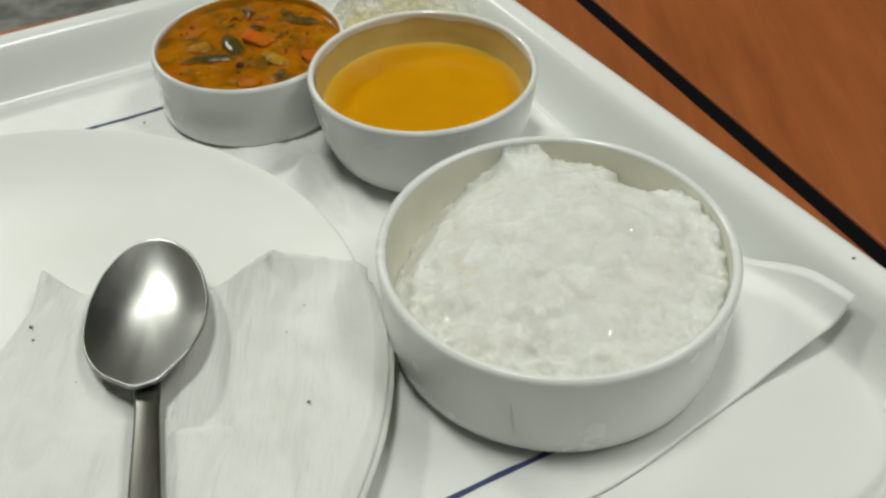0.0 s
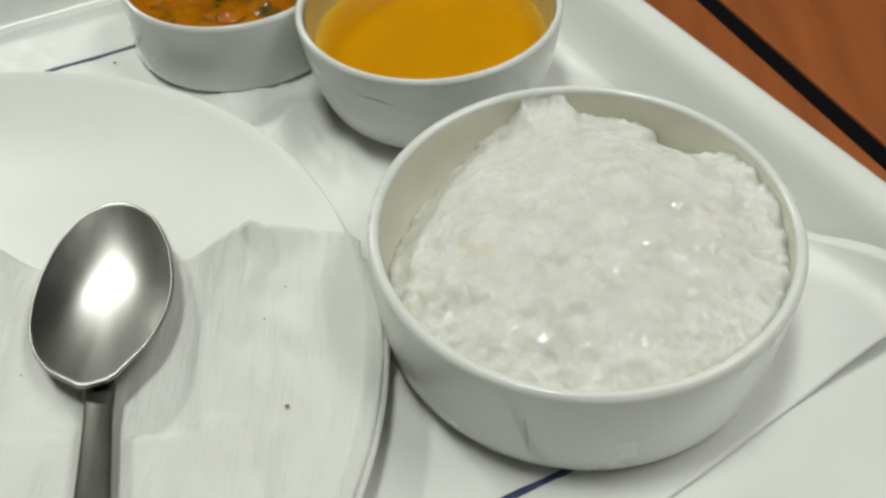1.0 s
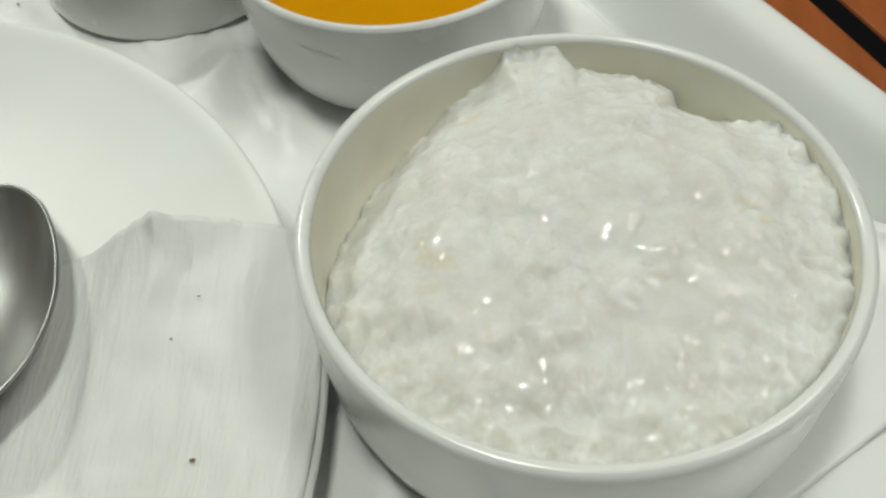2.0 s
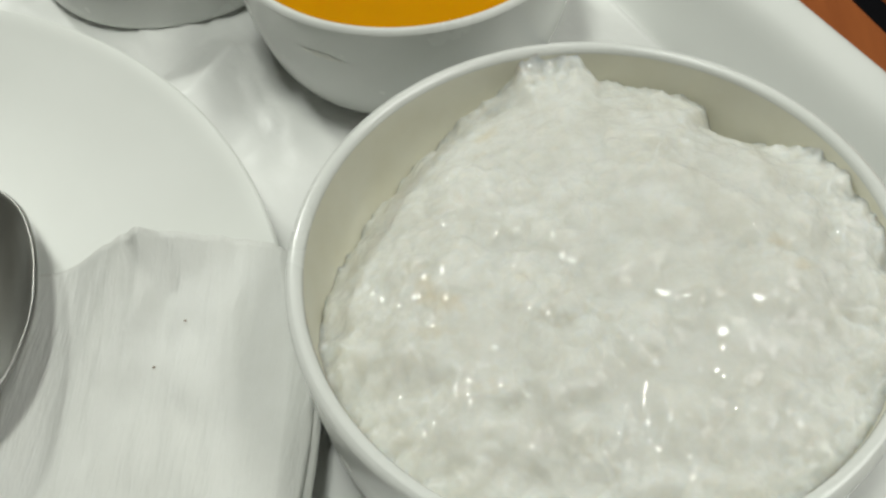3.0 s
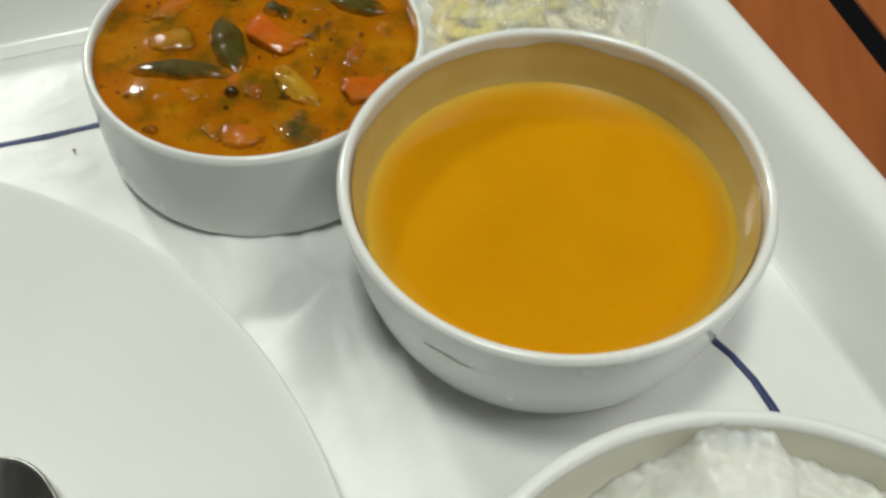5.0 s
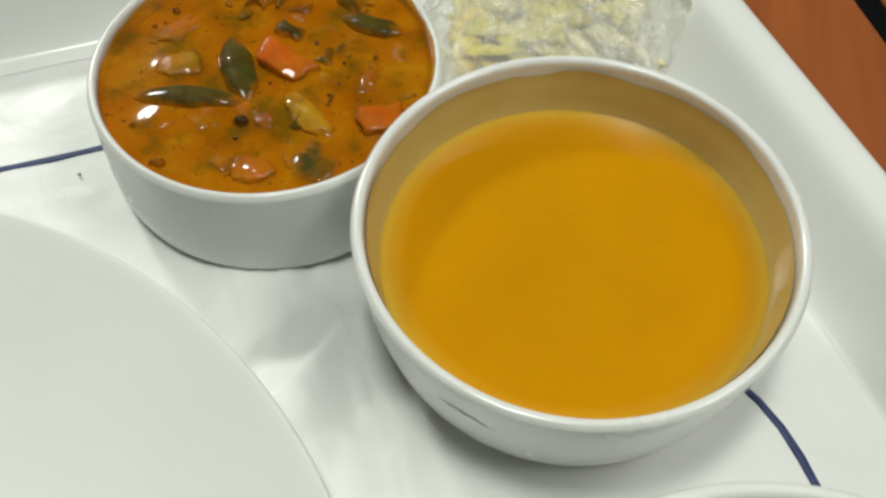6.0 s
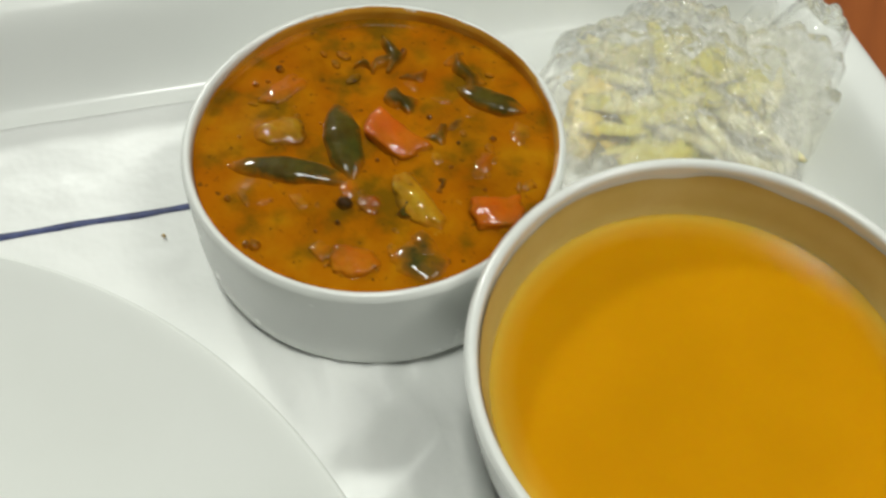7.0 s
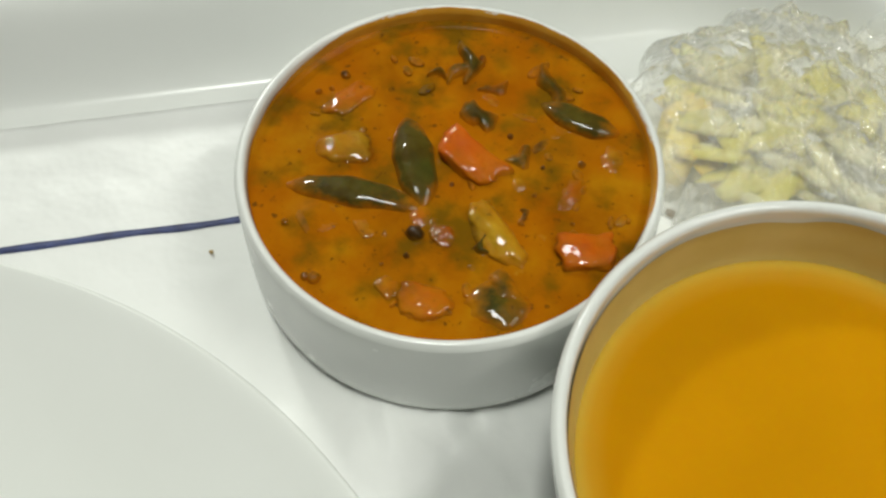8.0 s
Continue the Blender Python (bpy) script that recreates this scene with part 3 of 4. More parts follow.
bm = lathe([(b_in(z) - 0.0003, z) for z in (0.0265, 0.028, 0.030, 0.032, 0.034, 0.036, 0.0375, 0.0388)], 120, *B_XY)
for q in bm.verts:
    if q.co.z > 0.038:
        q.co.z += 0.0012 * fbm(q.co.x, q.co.y, 0, 60, 3)
wpart("film", bm, DAL_FILM, soup, "tan soup film and bounced yellow light on the bowl wall")

# ---- vegetable curry ----
curry = empty("vegetable_curry", (*C_XY, 0.006), "orange vegetable curry with carrots, beans and spices", "curry")
HUMPS = []


def chunk(name, mat, at, size, turn=0.0, tip=(0, 0), rough=0.24, seed=0, square=0.0):
    """A lump of vegetable lying in the sauce; square pushes it from round towards cut and blocky."""
    bm = bmesh.new()
    bmesh.ops.create_icosphere(bm, subdivisions=4 if max(size) > 0.0025 else 2, radius=1)
    m = Matrix.Translation((*at[:2], SAUCE_Z + at[2])) @ Euler((radians(tip[0]), radians(tip[1]), radians(turn))).to_matrix().to_4x4() @ Matrix.Diagonal((*size, 1))
    off = Vector((seed * 3.1, seed, 0))
    for q in bm.verts:
        c0 = q.co.copy()
        c1 = c0.lerp(c0 / max(abs(c0.x), abs(c0.y), abs(c0.z)) * 0.9, square)
        c1.x *= 1 + 0.25 * square * c1.y
        q.co = m @ (c1 * (1 + rough * noise.fractal(c0 * 1.4 + off, 1, 2, 2) + 0.07 * noise.fractal(c0 * 5 + off, 1, 2, 3)))
    if max(size) > 0.0025:
        HUMPS.append((at[0], at[1], 1.15 * max(size[:2]), 0.0012))
    return wpart(name, bm, mat, curry)


def pod(x, y, half, width, turn, seed):
    """A cooked green bean: long, tapered to its ends, slightly bent, with a seam and swellings over the seeds."""
    bm = bmesh.new()
    rings = []
    for i in range(25):
        s = -1 + 2 * i / 24
        w = width * max(0.06, (1 - abs(s) ** 2.6)) ** 0.7 * (1 + 0.045 * math.sin(8 * s + seed))
        bend = 0.0011 * (1 - s * s) * math.sin(seed)
        ring = []
        for k in range(14):
            a = 2 * math.pi * k / 14
            r = w * (1 - 0.16 * max(0.0, math.cos(a - 1.4)) ** 8 + 0.06 * fbm(s * 2, math.cos(a), seed, 2, 3))
            ring.append(bm.verts.new((half * s, r * math.cos(a) + bend, 0.62 * r * math.sin(a) - 0.0004 * s * s)))
        rings.append(ring)
    for a, b in zip(rings, rings[1:]):
        for k in range(14):
            bm.faces.new((a[k], a[(k + 1) % 14], b[(k + 1) % 14], b[k]))
    bm.faces.new(list(reversed(rings[0])))
    bm.faces.new(rings[-1])
    bmesh.ops.recalc_face_normals(bm, faces=bm.faces[:])
    bmesh.ops.transform(bm, matrix=pose(x, y, SAUCE_Z + 0.0003, 0, 0, turn), verts=bm.verts[:])
    HUMPS.extend((x + k * half * math.cos(radians(turn)), y + k * half * math.sin(radians(turn)), 1.6 * width, 0.0004) for k in (-0.6, 0, 0.6))
    return wpart("bean_pod", bm, BEAN, curry)


def leaf(name, mat, a, b, width, lift=0.001, arch=0.0015, seed=0):
    """A curved strip such as a bean pod or leaf from a to b."""
    a, b = Vector(a), Vector(b)
    d = (b - a)
    side = Vector((-d.y, d.x)).normalized()
    for s in (0.25, 0.75):
        HUMPS.append((a.x + d.x * s, a.y + d.y * s, max(width, d.length * 0.3), 0.0003))

    def place(s, t):
        w = width * (math.sin(math.pi * min(max(s * 0.92 + 0.04, 0), 1)) ** 0.6) * (1.25 + 0.5 * fbm(s * 3, (t > 0.5) * 2.0, seed, 1.3, 3))
        p = a + d * s + side * ((t - 0.5) * w + 0.0012 * math.sin(s * 5 + seed))
        z = SAUCE_Z + 0.0008 + lift + arch * math.sin(math.pi * s) - 0.0016 * (2 * t - 1) ** 2 + 0.0004 * fbm(p.x, p.y, seed, 200, 3)
        return Vector((p.x, p.y, z))
    return wpart(name, grid(20, 8, place, 0.0009), mat, curry)


chunk("carrot_piece", CARROT, (-0.1270, 0.1597, 0.0005), (0.0078, 0.0044, 0.0026), -24, (4, 10), seed=1, square=0.8)
chunk("carrot_piece", CARROT, (-0.1257, 0.1244, -0.0007), (0.0056, 0.0042, 0.0024), 10, (0, 0), seed=2, square=0.5)
chunk("carrot_piece", CARROT, (-0.0984, 0.1452, 0.0001), (0.0062, 0.0046, 0.0026), 20, (6, 0), seed=3, square=0.6)
chunk("carrot_piece", CARROT, (-0.1580, 0.1680, -0.0009), (0.0072, 0.0038, 0.0022), 62, (0, 0), seed=4, square=0.5)
chunk("carrot_piece", CARROT, (-0.1049, 0.1587, -0.0015), (0.0034, 0.0056, 0.0024), -10, (0, 0), seed=5, square=0.4)
chunk("tomato_piece", TOMATO, (-0.1192, 0.1753, -0.0005), (0.0030, 0.0014, 0.0012), 0, (0, 0), seed=6, square=0.2)
chunk("tomato_piece", TOMATO, (-0.1271, 0.1403, -0.0008), (0.0034, 0.0030, 0.0020), 0, (0, 0), seed=7, square=0.2)
chunk("potato_piece", POTATO, (-0.1167, 0.1431, -0.0002), (0.0090, 0.0040, 0.0026), -40, (0, 0), seed=8, square=0.2)
chunk("potato_piece", POTATO, (-0.1540, 0.1550, -0.0009), (0.0068, 0.0046, 0.0026), 10, (0, 0), seed=9, square=0.2)
chunk("potato_piece", POTATO, (-0.1541, 0.1357, -0.0013), (0.0036, 0.0024, 0.0018), -20, (0, 0), seed=10, square=0.2)
chunk("potato_piece", POTATO, (-0.0986, 0.1701, -0.0013), (0.0034, 0.0044, 0.0020), 0, (0, 0), seed=11, square=0.2)
chunk("potato_piece", POTATO, (-0.1118, 0.1739, -0.0015), (0.0040, 0.0034, 0.0020), 0, (0, 0), seed=12, square=0.3)
chunk("potato_piece", POTATO, (-0.1161, 0.1572, -0.0013), (0.0034, 0.0042, 0.0020), 20, (0, 0), seed=13, square=0.3)
chunk("potato_piece", POTATO, (-0.1072, 0.1470, -0.0011), (0.0036, 0.0026, 0.0018), 0, (0, 0), seed=14, square=0.2)
chunk("potato_piece", POTATO, (-0.1279, 0.1780, -0.0015), (0.0044, 0.0030, 0.0020), 0, (0, 0), seed=15, square=0.2)
pod(-0.1475, 0.1436, 0.0150, 0.0036, 5.6, 21)
pod(-0.1386, 0.1562, 0.0123, 0.0045, -62.6, 22)
chunk("bean_pulp", POTATO, (-0.1398, 0.1592, 0.0008), (0.0016, 0.0044, 0.0012), 8, (0, 0), seed=16, square=0.2)
pod(-0.1077, 0.1789, 0.0094, 0.0035, -10.1, 23)
leaf("curry_leaf", HERB, (-0.1190, 0.1921), (-0.1132, 0.1794), 0.0036, 0.0002, 0.0008, 4)
leaf("curry_leaf", HERB, (-0.1386, 0.1930), (-0.1343, 0.1808), 0.0034, 0.0002, 0.0008, 5)
leaf("curry_leaf", HERB, (-0.1390, 0.1796), (-0.1337, 0.1886), 0.0029, 0.0002, 0.0006, 6)
leaf("curry_leaf", BEAN, (-0.1329, 0.1708), (-0.1255, 0.1744), 0.0060, 0.0002, 0.0010, 7)
leaf("curry_leaf", HERB, (-0.1307, 0.1788), (-0.1256, 0.1840), 0.0036, 0.0000, 0.0006, 8)
leaf("curry_leaf", HERB, (-0.1199, 0.1619), (-0.1155, 0.1666), 0.0044, 0.0002, 0.0008, 9)
leaf("curry_leaf", BEAN, (-0.1145, 0.1330), (-0.1092, 0.1235), 0.0114, -0.0002, 0.0010, 10)
leaf("curry_leaf", HERB, (-0.1121, 0.1366), (-0.1131, 0.1281), 0.0078, -0.0002, 0.0008, 11)
leaf("curry_leaf", HERB, (-0.1439, 0.1810), (-0.1386, 0.1815), 0.0016, 0.0003, 0.0004, 12)
leaf("curry_leaf", HERB, (-0.1139, 0.1506), (-0.1112, 0.1480), 0.0029, 0.0002, 0.0004, 13)
leaf("curry_leaf", HERB, (-0.1199, 0.1422), (-0.1169, 0.1385), 0.0023, 0.0006, 0.0004, 14)
leaf("curry_leaf", HERB, (-0.1443, 0.1456), (-0.1385, 0.1434), 0.0039, -0.0001, 0.0006, 15)
chunk("peppercorn", SEED, (-0.1325, 0.1387, 0.0005), (0.0019, 0.0017, 0.0016), 0, (0, 0), seed=17, square=0.0)
chunk("mustard_seed", SEED, (-0.1616, 0.1746, 0.0003), (0.0012, 0.0011, 0.0010), 144, (0, 0), seed=18, square=0.0)
chunk("mustard_seed", SEED, (-0.1483, 0.1226, 0.0003), (0.0014, 0.0013, 0.0011), 15, (0, 0), seed=19, square=0.0)
chunk("mustard_seed", SEED, (-0.1501, 0.1224, 0.0003), (0.0010, 0.0009, 0.0008), 0, (0, 0), seed=20, square=0.0)
chunk("mustard_seed", SEED, (-0.1589, 0.1331, 0.0003), (0.0009, 0.0008, 0.0007), 145, (0, 0), seed=21, square=0.0)
chunk("mustard_seed", SEED, (-0.1655, 0.1681, 0.0003), (0.0008, 0.0007, 0.0006), 25, (0, 0), seed=22, square=0.0)
chunk("mustard_seed", SEED, (-0.1630, 0.1698, 0.0003), (0.0007, 0.0006, 0.0006), 156, (0, 0), seed=23, square=0.0)
chunk("mustard_seed", SEED, (-0.1333, 0.1890, 0.0003), (0.0010, 0.0009, 0.0008), 98, (0, 0), seed=24, square=0.0)
chunk("mustard_seed", SEED, (-0.0918, 0.1554, 0.0003), (0.0006, 0.0005, 0.0005), 67, (0, 0), seed=25, square=0.0)
chunk("mustard_seed", SEED, (-0.1044, 0.1666, 0.0003), (0.0009, 0.0008, 0.0007), 93, (0, 0), seed=26, square=0.0)
chunk("mustard_seed", SEED, (-0.1210, 0.1692, 0.0003), (0.0008, 0.0007, 0.0006), 111, (0, 0), seed=27, square=0.0)
chunk("mustard_seed", SEED, (-0.1325, 0.1333, 0.0003), (0.0007, 0.0006, 0.0006), 0, (0, 0), seed=28, square=0.0)
chunk("mustard_seed", SEED, (-0.1366, 0.1299, 0.0003), (0.0004, 0.0004, 0.0003), 172, (0, 0), seed=29, square=0.0)
chunk("mustard_seed", SEED, (-0.1119, 0.1555, 0.0003), (0.0006, 0.0005, 0.0005), 45, (0, 0), seed=30, square=0.0)
chunk("mustard_seed", SEED, (-0.1026, 0.1511, 0.0003), (0.0005, 0.0004, 0.0004), 4, (0, 0), seed=31, square=0.0)
chunk("mustard_seed", SEED, (-0.1457, 0.1602, 0.0003), (0.0005, 0.0004, 0.0004), 150, (0, 0), seed=32, square=0.0)
chunk("mustard_seed", SEED, (-0.1535, 0.1635, 0.0003), (0.0005, 0.0004, 0.0004), 100, (0, 0), seed=33, square=0.0)
chunk("mustard_seed", SEED, (-0.1632, 0.1511, 0.0003), (0.0004, 0.0004, 0.0003), 170, (0, 0), seed=34, square=0.0)
chunk("mustard_seed", SEED, (-0.1292, 0.1529, 0.0003), (0.0006, 0.0005, 0.0005), 80, (0, 0), seed=35, square=0.0)
chunk("mustard_seed", SEED, (-0.1121, 0.1632, 0.0003), (0.0006, 0.0005, 0.0005), 60, (0, 0), seed=36, square=0.0)
rnd = random.Random(5)
for i in range(34):
    th, r = rnd.uniform(0, 6.283), 0.039 * math.sqrt(rnd.random())
    size = rnd.uniform(0.0005, 0.0016)
    chunk("herb_fleck", SEED if i % 3 else HERB, (C_XY[0] + r * math.cos(th), C_XY[1] + r * math.sin(th), 0.0003), (size * rnd.uniform(1, 2.2), size * 0.8, 0.0003), rnd.uniform(0, 180), seed=i + 40)
for i in range(12):
    th, r = rnd.uniform(0, 6.283), 0.036 * math.sqrt(rnd.random())
    size = rnd.uniform(0.0020, 0.0034)
    chunk("vegetable_bit", (CARROT, POTATO, POTATO, HERB)[i % 4], (C_XY[0] + r * math.cos(th), C_XY[1] + r * math.sin(th), -0.0009), (size * 1.4, size, 0.0016), rnd.uniform(0, 180), seed=i + 80, square=0.3)

SAUCE_R = 0.0431


def sauce_point(a, b):
    th, r = 2 * math.pi * a, SAUCE_R * b
    x, y = C_XY[0] + r * math.cos(th), C_XY[1] + r * math.sin(th)
    swell = min(0.0008, 0.3 * sum(k * math.exp(-((x - hx) ** 2 + (y - hy) ** 2) / (r0 * r0)) for hx, hy, r0, k in HUMPS))
    z = SAUCE_Z + (0.00018 * fbm(x, y, 0, 60, 2) + 0.00003 * fbm(x, y, 1, 330, 2) + swell) * (1 - b ** 4) + 0.00012 * b ** 14
    return Vector((x, y, z))


bm = grid(180, 60, sauce_point)
bmesh.ops.remove_doubles(bm, verts=bm.verts[:], dist=0.00002)
bmesh.ops.recalc_face_normals(bm, faces=bm.faces[:])
if sum(f.normal.z for f in bm.faces) < 0:
    bmesh.ops.reverse_faces(bm, faces=bm.faces[:])
wpart("sauce", bm, SAUCE, curry)

# sauce stain on the bowl's inner rim
STAIN = material("orange_sauce_stain", (0.5, 0.22, 0.02), 0.25)
into(STAIN, ramp(STAIN, noise_tex(STAIN, coords(STAIN), 90, 4), [(0.3, (0.55, 0.22, 0.008)), (0.7, (0.68, 0.37, 0.05))]), "Base Color")
c_in = lambda z: lerp_list(sorted((q[1], q[0]) for q in C_IN if q[0] > 0.03), z)
bm = bmesh.new()
rings = []
for i in range(240):
    a = 2 * math.pi * i / 240
    high = 0.25 + 0.75 * smooth01(0.45 + 0.75 * math.cos(a - radians(62))) + 0.22 * fbm(math.cos(a), math.sin(a), 0.2, 4, 4)
    top = SAUCE_Z + 0.0003 + 0.0034 * min(max(high, 0.08), 1.0)
    zs = [SAUCE_Z - 0.0006 + (top - SAUCE_Z + 0.0006) * k / 5 for k in range(6)]
    rings.append([bm.verts.new((C_XY[0] + (c_in(z) - 0.00018) * math.cos(a), C_XY[1] + (c_in(z) - 0.00018) * math.sin(a), z)) for z in zs])
for a, b in zip(rings, rings[1:] + rings[:1]):
    for k in range(5):
        bm.faces.new((a[k], b[k], b[k + 1], a[k + 1]))
bmesh.ops.recalc_face_normals(bm, faces=bm.faces[:])
wpart("stain", bm, STAIN, curry, "orange sauce stain along the rim")

# ---- plate ----
P_XY = (-0.2081, -0.0335)
P_TOP = [(0.0, 0.0046), (0.0559, 0.0046), (0.0931, 0.0049), (0.1099, 0.0063), (0.1229, 0.0087), (0.135, 0.0121), (0.1425, 0.0147), (0.1448, 0.0154), (0.1454, 0.01555)]


def plate_z(x, y):
    return lerp_list(P_TOP, math.hypot(x - P_XY[0], y - P_XY[1]))


plate_prof = rounded(P_TOP, 5) + rounded([(0.146, 0.0153), (0.1464, 0.0146), (0.1464, 0.0136), (0.1456, 0.0128), (0.1434, 0.0121), (0.1304, 0.0086), (0.1164, 0.0049), (0.1006, 0.0028), (0.0931, 0.0027), (0.0908, 0.0019), (0.0889, 0.0017), (0.088, 0.0023), (0.0, 0.0025)], 4)
thing("plate", lathe(plate_prof, 220, *P_XY), PLATE, "large plain white dinner plate, half covered by a napkin", "plate")

# ---- napkin on the plate ----
NAP_BACK = [(0.0, -0.1920, 0.0200, 0.0075), (0.14, -0.1714, 0.0136, 0.0035), (0.3, -0.152, 0.0150, 0.0030), (0.5, -0.1271, 0.0172, 0.0060), (0.6, -0.1148, 0.0175, 0.0095), (0.69, -0.1022, 0.0166, 0.0168), (0.75, -0.0955, 0.0180, 0.0112), (0.83, -0.0855, 0.0192, 0.0062), (0.92, -0.0770, 0.0205, 0.0014), (1.0, -0.0680, 0.0175, 0.0008)]


def nap_back(a, k):
    return lerp_list([(q[0], q[k]) for q in NAP_BACK], a)


TIP, NECK, TAIL = Vector((-0.1583, 0.0407)), Vector((-0.1384, -0.0390)), Vector((-0.1148, -0.1580))


def spoon_away(x, y):
    """Distance from the spoon's middle line."""
    p, d = Vector((x, y)) - TIP, TAIL - TIP
    t = min(max(p.dot(d) / d.length_squared, 0.12), 1.0)
    return (p - d * t).length


def napkin_point(a, b, drop=0.0):
    yb = nap_back(a, 2)
    y = yb - b * (yb + 0.165)
    xl = -0.1895 - 0.045 * smooth01(b * 1.4)
    dy = y - P_XY[1]
    xr = P_XY[0] + math.sqrt(max(0.1502 ** 2 - dy * dy, 0.0))
    xr += (0.003 - 0.0008) * math.exp(-((y - 0.012) / 0.012) ** 2)
    xb = nap_back(a, 1)
    x = xb + ((xl + (xr - xl) * a) - xb) * smooth01(b * 6)
    r = math.hypot(x - P_XY[0], y - P_XY[1])
    z = (plate_z(x, y) if r < 0.1455 else 0.0155 - (r - 0.1455) * 0.55) + 0.0009
    pressed = 1 - 0.95 * math.exp(-(spoon_away(x, y) / (0.026 if y > -0.045 else 0.012)) ** 2)
    z += nap_back(a, 3) * math.exp(-b * 9.0) * pressed
    z += 0.002 * pressed * (1 - smooth01((r - 0.093) / 0.037))
    f = (1 - smooth01((r - 0.131) / 0.013) * 0.8) * pressed
    z += f * (0.0010 * (1 + fbm(x, y, 0, 24, 3)) + 0.0032 * abs(fbm(x * 1.6, y * 0.7, 0.4, 26, 2)) + 0.0017 * abs(fbm(x * 1.5, y * 0.6, 2.4, 70, 2)) + 0.0004 * math.sin(x * 900 + 8 * fbm(x, y, 1, 30, 2)) * smooth01((a - 0.55) / 0.1) * math.exp(-b * 5))
    if y > -0.05:
        z = min(z, plate_z(x, y) + 0.0022 + 0.02 * smooth01((spoon_away(x, y) - 0.022) / 0.034))
    return Vector((x, y, z - drop))


napkin = empty("paper_napkin", (P_XY[0], P_XY[1], 0.0069), "crumpled white paper napkin folded over a plate", "napkin")
wpart("upper_layer", grid(150, 120, napkin_point, 0.0002), PAPER, napkin)


def under_layer(a, b):
    p = napkin_point(0.55 + 0.45 * a, 0.04 + 0.96 * b, 0.0004)
    r = math.hypot(p.x - P_XY[0], p.y - P_XY[1])
    k = 1 + 0.0016 * smooth01((r - 0.136) / 0.011) / max(r, 0.01)
    return Vector((P_XY[0] + (p.x - P_XY[0]) * k, P_XY[1] + (p.y - P_XY[1]) * k, p.z - 0.0016 * smooth01((r - 0.14) / 0.006)))


wpart("lower_layer", grid(60, 90, under_layer, 0.0002), PAPER, napkin)

# ---- spoon ----
spoon = empty("spoon", (-0.1400, -0.005, 0.0066), "stainless steel tablespoon with brushed bowl, lying on a napkin", "spoon")
AX = (NECK - TIP)
BL = AX.length
AX = AX / BL
SIDE = Vector((-AX.y, AX.x))
HALF = [(0.0, 0.0), (0.01, 0.0038), (0.03, 0.0069), (0.06, 0.0098), (0.1, 0.0125), (0.19, 0.0168), (0.35, 0.0207), (0.5, 0.0222), (0.62, 0.0222), (0.75, 0.0200), (0.86, 0.0155), (0.93, 0.0102), (0.97, 0.0067), (1.0, 0.0047)]
HALF = rounded(HALF, 6)


def spoon_half(s):
    for (x0, y0), (x1, y1) in zip(HALF, HALF[1:]):
        if s <= x1:
            return y0 + (y1 - y0) * (s - x0) / (x1 - x0)
    return HALF[-1][1]


CENTRE = 0.46


def spoon_edge(th):
    """Distance from the bowl's centre to its edge in the direction th (0: towards the handle)."""
    lo, hi = 0.0, 0.06
    for _ in range(30):
        mid = (lo + hi) / 2
        s, w = CENTRE + mid * math.cos(th) / BL, abs(mid * math.sin(th))
        inside = 0 < s < 1 and w < spoon_half(s)
        lo, hi = (mid, hi) if inside else (lo, mid)
    return lo


def spoon_bowl(a, b):
    th = 2 * math.pi * a
    r = spoon_edge(th) * b
    s = CENTRE + r * math.cos(th) / BL
    p = TIP + AX * (BL * s) + SIDE * (r * math.sin(th))
    rim = 0.0156 + 0.004 * (p.y + 0.005) + 0.13 * (p.x + 0.1455) + 0.005 * (s - 0.5)
    return Vector((p.x, p.y, rim - 0.0066 * (1 - b ** (2.0 + 1.2 * math.sin(th) ** 2))))


bm = grid(96, 22, spoon_bowl)
bmesh.ops.remove_doubles(bm, verts=bm.verts[:], dist=0.00001)
bmesh.ops.recalc_face_normals(bm, faces=bm.faces[:])
if sum(f.normal.z for f in bm.faces) < 0:
    bmesh.ops.reverse_faces(bm, faces=bm.faces[:])
ob = wpart("spoon_bowl", bm, STEEL, spoon)
sol = ob.modifiers.new("thickness", "SOLIDIFY")
sol.thickness, sol.offset = 0.0013, -1
bev = ob.modifiers.new("edge", "BEVEL")
bev.width, bev.segments, bev.limit_method, bev.angle_limit = 0.0004, 2, "ANGLE", radians(50)


def handle_point(a, b):
    p = NECK.lerp(TAIL, a) - AX * 0.004 * (1 - a)
    d = (TAIL - NECK).normalized()
    sd = Vector((-d.y, d.x))
    w = lerp_list([(0, 0.0046), (0.1, 0.0042), (0.35, 0.0051), (0.8, 0.0085), (0.95, 0.0088), (1.0, 0.0040)], a)
    t = (b - 0.5) * 2
    z = 0.0150 - 0.0008 * smooth01(a / 0.5) + 0.0075 * smooth01((a - 0.5) / 0.5)
    return Vector((p.x + sd.x * w * t, p.y + sd.y * w * t, z - 0.0005 * t * t))


bm = grid(50, 8, handle_point)
bmesh.ops.recalc_face_normals(bm, faces=bm.faces[:])
if sum(f.normal.z for f in bm.faces) < 0:
    bmesh.ops.reverse_faces(bm, faces=bm.faces[:])
ob = wpart("handle", bm, STEEL_HANDLE, spoon)
sol = ob.modifiers.new("thickness", "SOLIDIFY")
sol.thickness, sol.offset = 0.0022, -1
bev = ob.modifiers.new("edge", "BEVEL")
bev.width, bev.segments, bev.limit_method, bev.angle_limit = 0.0005, 2, "ANGLE", radians(50)

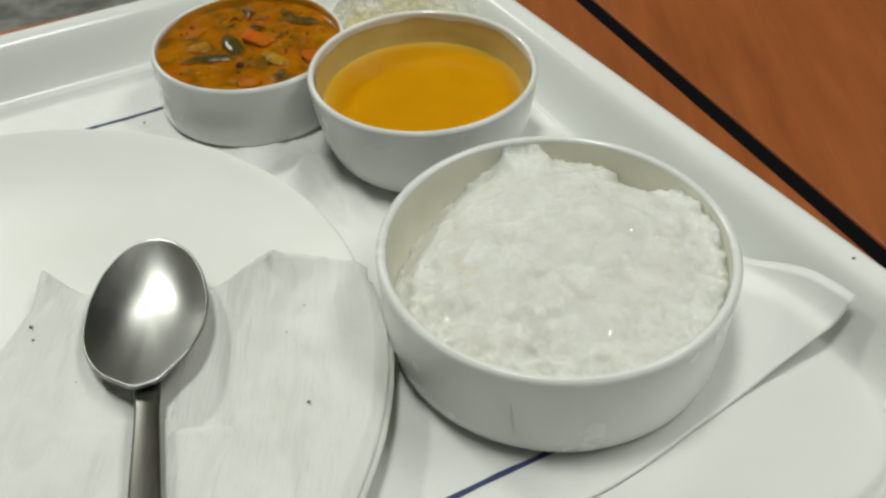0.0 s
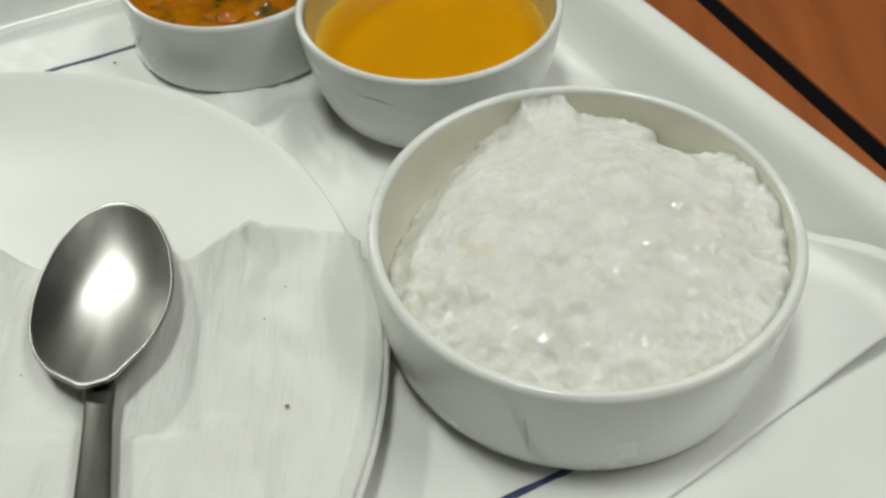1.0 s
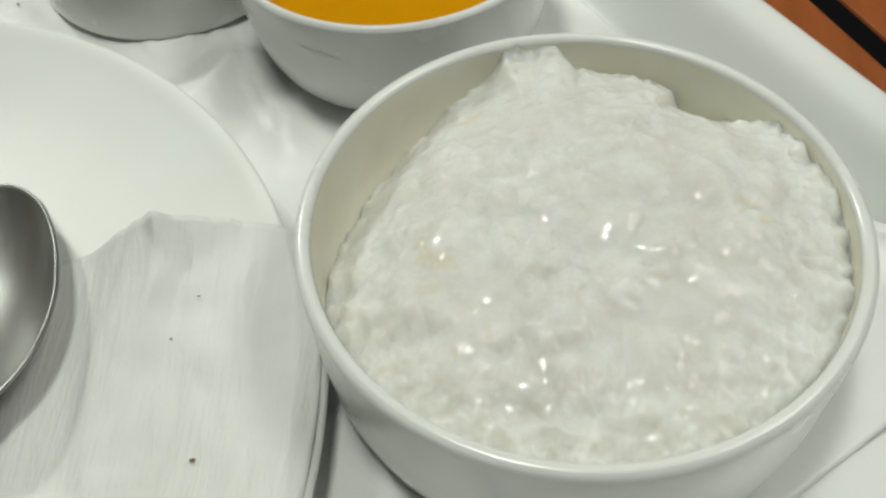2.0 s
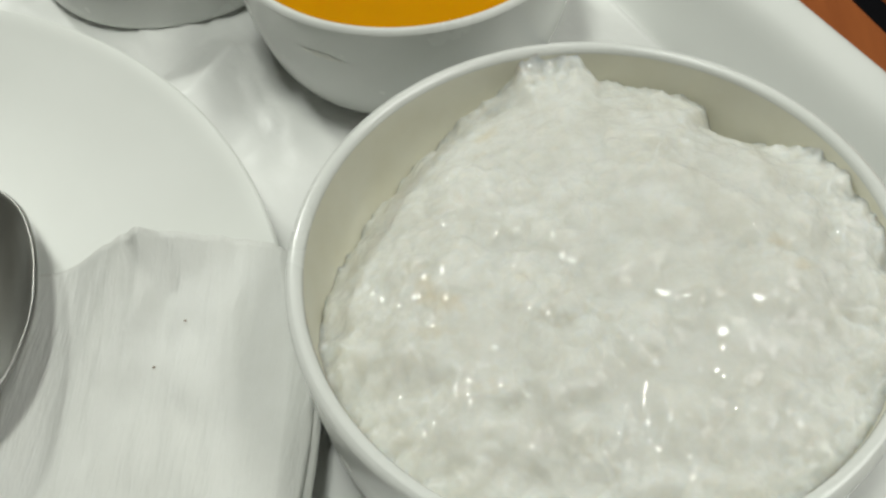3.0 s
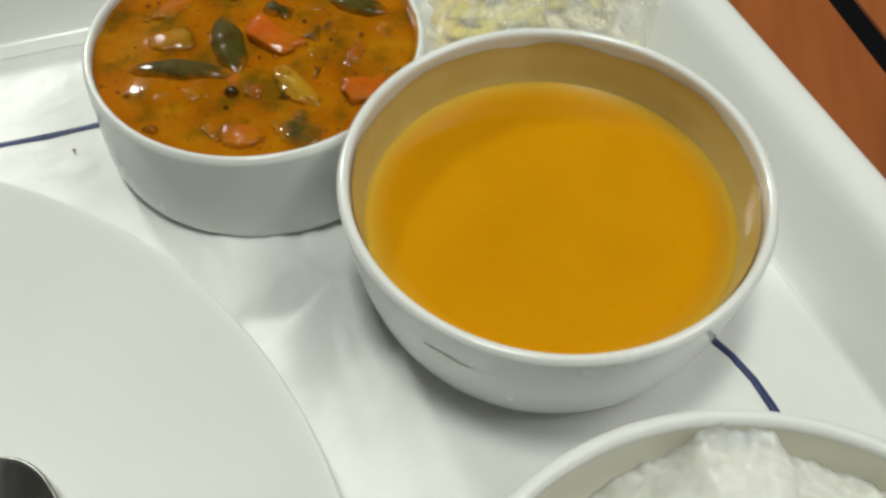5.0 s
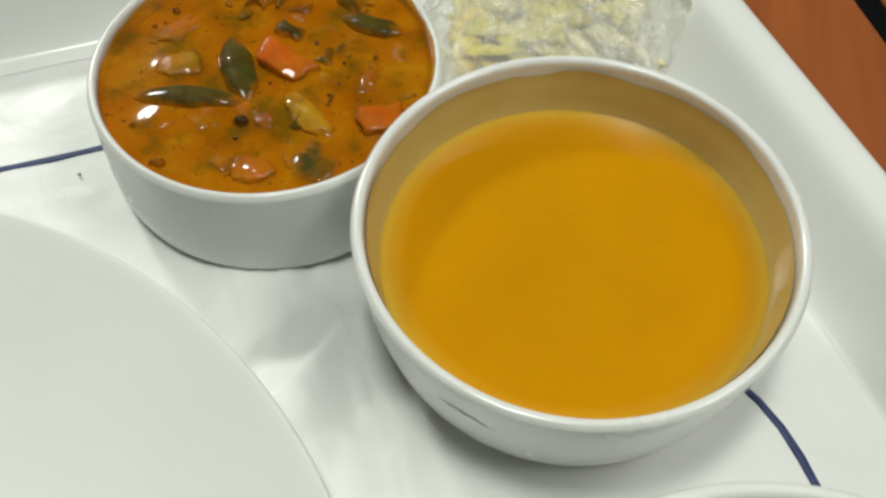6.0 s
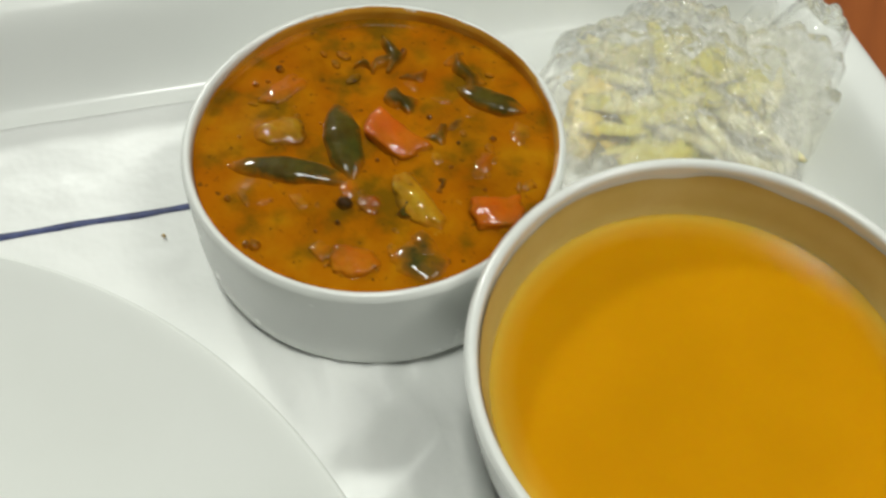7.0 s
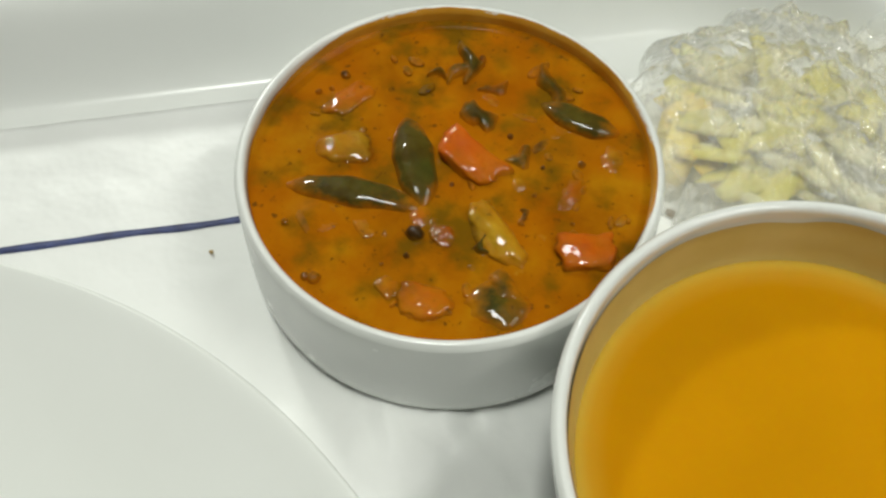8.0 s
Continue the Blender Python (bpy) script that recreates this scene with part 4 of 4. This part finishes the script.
# ---- wrapped packet behind the bowls ----
packet = empty("wrapped_packet", un(0.042, 0.211, 0.0016), "clear plastic film packet of pale yellow salad slices", "food packet")
PK_U, PK_N, PK_RU, PK_RN = 0.042, 0.211, 0.038, 0.037


def packet_height(u, n):
    k = max(0.0, 1 - ((u - PK_U) / PK_RU) ** 2 - ((n - PK_N) / PK_RN) ** 2)
    return 0.036 * k ** 0.45


def film(bias, seed, rag):
    def place(a, b):
        th, r = 2 * math.pi * a, b
        rr = 1 + rag * fbm(math.cos(th), math.sin(th), seed, 2.2, 4)
        u = PK_U + PK_RU * r * rr * math.cos(th)
        n = PK_N + PK_RN * r * rr * math.sin(th)
        k = max(0.0, 1 - r ** 2.2)
        crease = abs(fbm(u, n, seed, 45, 4)) * 0.010 + abs(fbm(u * 1.4, n * 0.8, seed + 2, 140, 3)) * 0.0055
        z = max(tray_height(u, n), 0.0018) + 0.0006 + (bias + 0.0005) * k ** 0.5 + crease * (0.25 + 0.75 * k)
        return un(u, n, z)
    bm = grid(210, 70, place)
    bmesh.ops.remove_doubles(bm, verts=bm.verts[:], dist=0.00002)
    return bm


for bias, seed, rag in ((0.025, 1.3, 0.24), (0.017, 5.1, 0.16)):
    wpart("film", film(bias, seed, rag), FILM, packet, "clear crinkled cling film", smooth=False).visible_shadow = False
rnd = random.Random(11)
for i in range(64):
    th, r = rnd.uniform(0, 6.283), math.sqrt(rnd.random()) * 0.72
    u, n = PK_U + PK_RU * r * math.cos(th), PK_N + PK_RN * r * math.sin(th)
    z = max(tray_height(u, n), 0.0018) + 0.004 + rnd.uniform(0.1, 0.8) * 0.012 * (1 - r ** 2)
    bm = bmesh.new()
    bmesh.ops.create_icosphere(bm, subdivisions=2, radius=1)
    m = Matrix.Translation(un(u, n, z)) @ Euler((rnd.uniform(-0.25, 0.25), rnd.uniform(-0.25, 0.25), rnd.uniform(0, 6.3))).to_matrix().to_4x4() @ Matrix.Diagonal((rnd.uniform(0.006, 0.013), rnd.uniform(0.0022, 0.0048), rnd.uniform(0.0008, 0.0014), 1))
    for q in bm.verts:
        q.co = m @ (q.co * (1 + 0.45 * noise.fractal(q.co * 2 + Vector((i, 0, 0)), 1, 2, 2)))
    wpart("salad_slice", bm, PEPPER if u < PK_U - 0.02 and i % 2 else (ONION if i % 5 < 3 else ONION_PALE), packet)

# ---- crumbs and specks ----
def speck(x, y, z, size, mat=CRUMB):
    bm = bmesh.new()
    bmesh.ops.create_icosphere(bm, subdivisions=1, radius=1)
    for q in bm.verts:
        q.co = Vector((x, y, z)) + Vector((q.co.x * size * 1.3, q.co.y * size, q.co.z * size * 0.5)) * (1 + 0.4 * noise.noise(q.co * 3 + Vector((x * 99, y * 99, 0))))
    tagged(thing("crumb", bm, mat, "tiny brown crumb lying on white paper", "crumb"), group="crumbs")


speck(-0.1830, 0.1358, 0.0019, 0.0006, TAN_CRUMB)
napkin_verts = [q.co for part_mesh in napkin.children for q in part_mesh.data.vertices]


def on_napkin(x, y, size):
    top = max(q.z for q in napkin_verts if abs(q.x - x) < 0.002 and abs(q.y - y) < 0.002)
    speck(x, y, top + 0.3 * size, size)


on_napkin(-0.0841, -0.0436, 0.0006)
on_napkin(-0.1894, -0.0054, 0.0007)
on_napkin(-0.1872, -0.0110, 0.0005)
on_napkin(-0.1677, -0.0282, 0.0003)
on_napkin(-0.0898, -0.0016, 0.0003)
on_napkin(-0.0952, -0.0122, 0.0003)
speck(0.1076, 0.0073, tray_height(*to_un(0.1076, 0.0073)) + 0.0002, 0.0006)
speck(-0.0818, 0.1804, 0.0025, 0.0012, CRUMB)
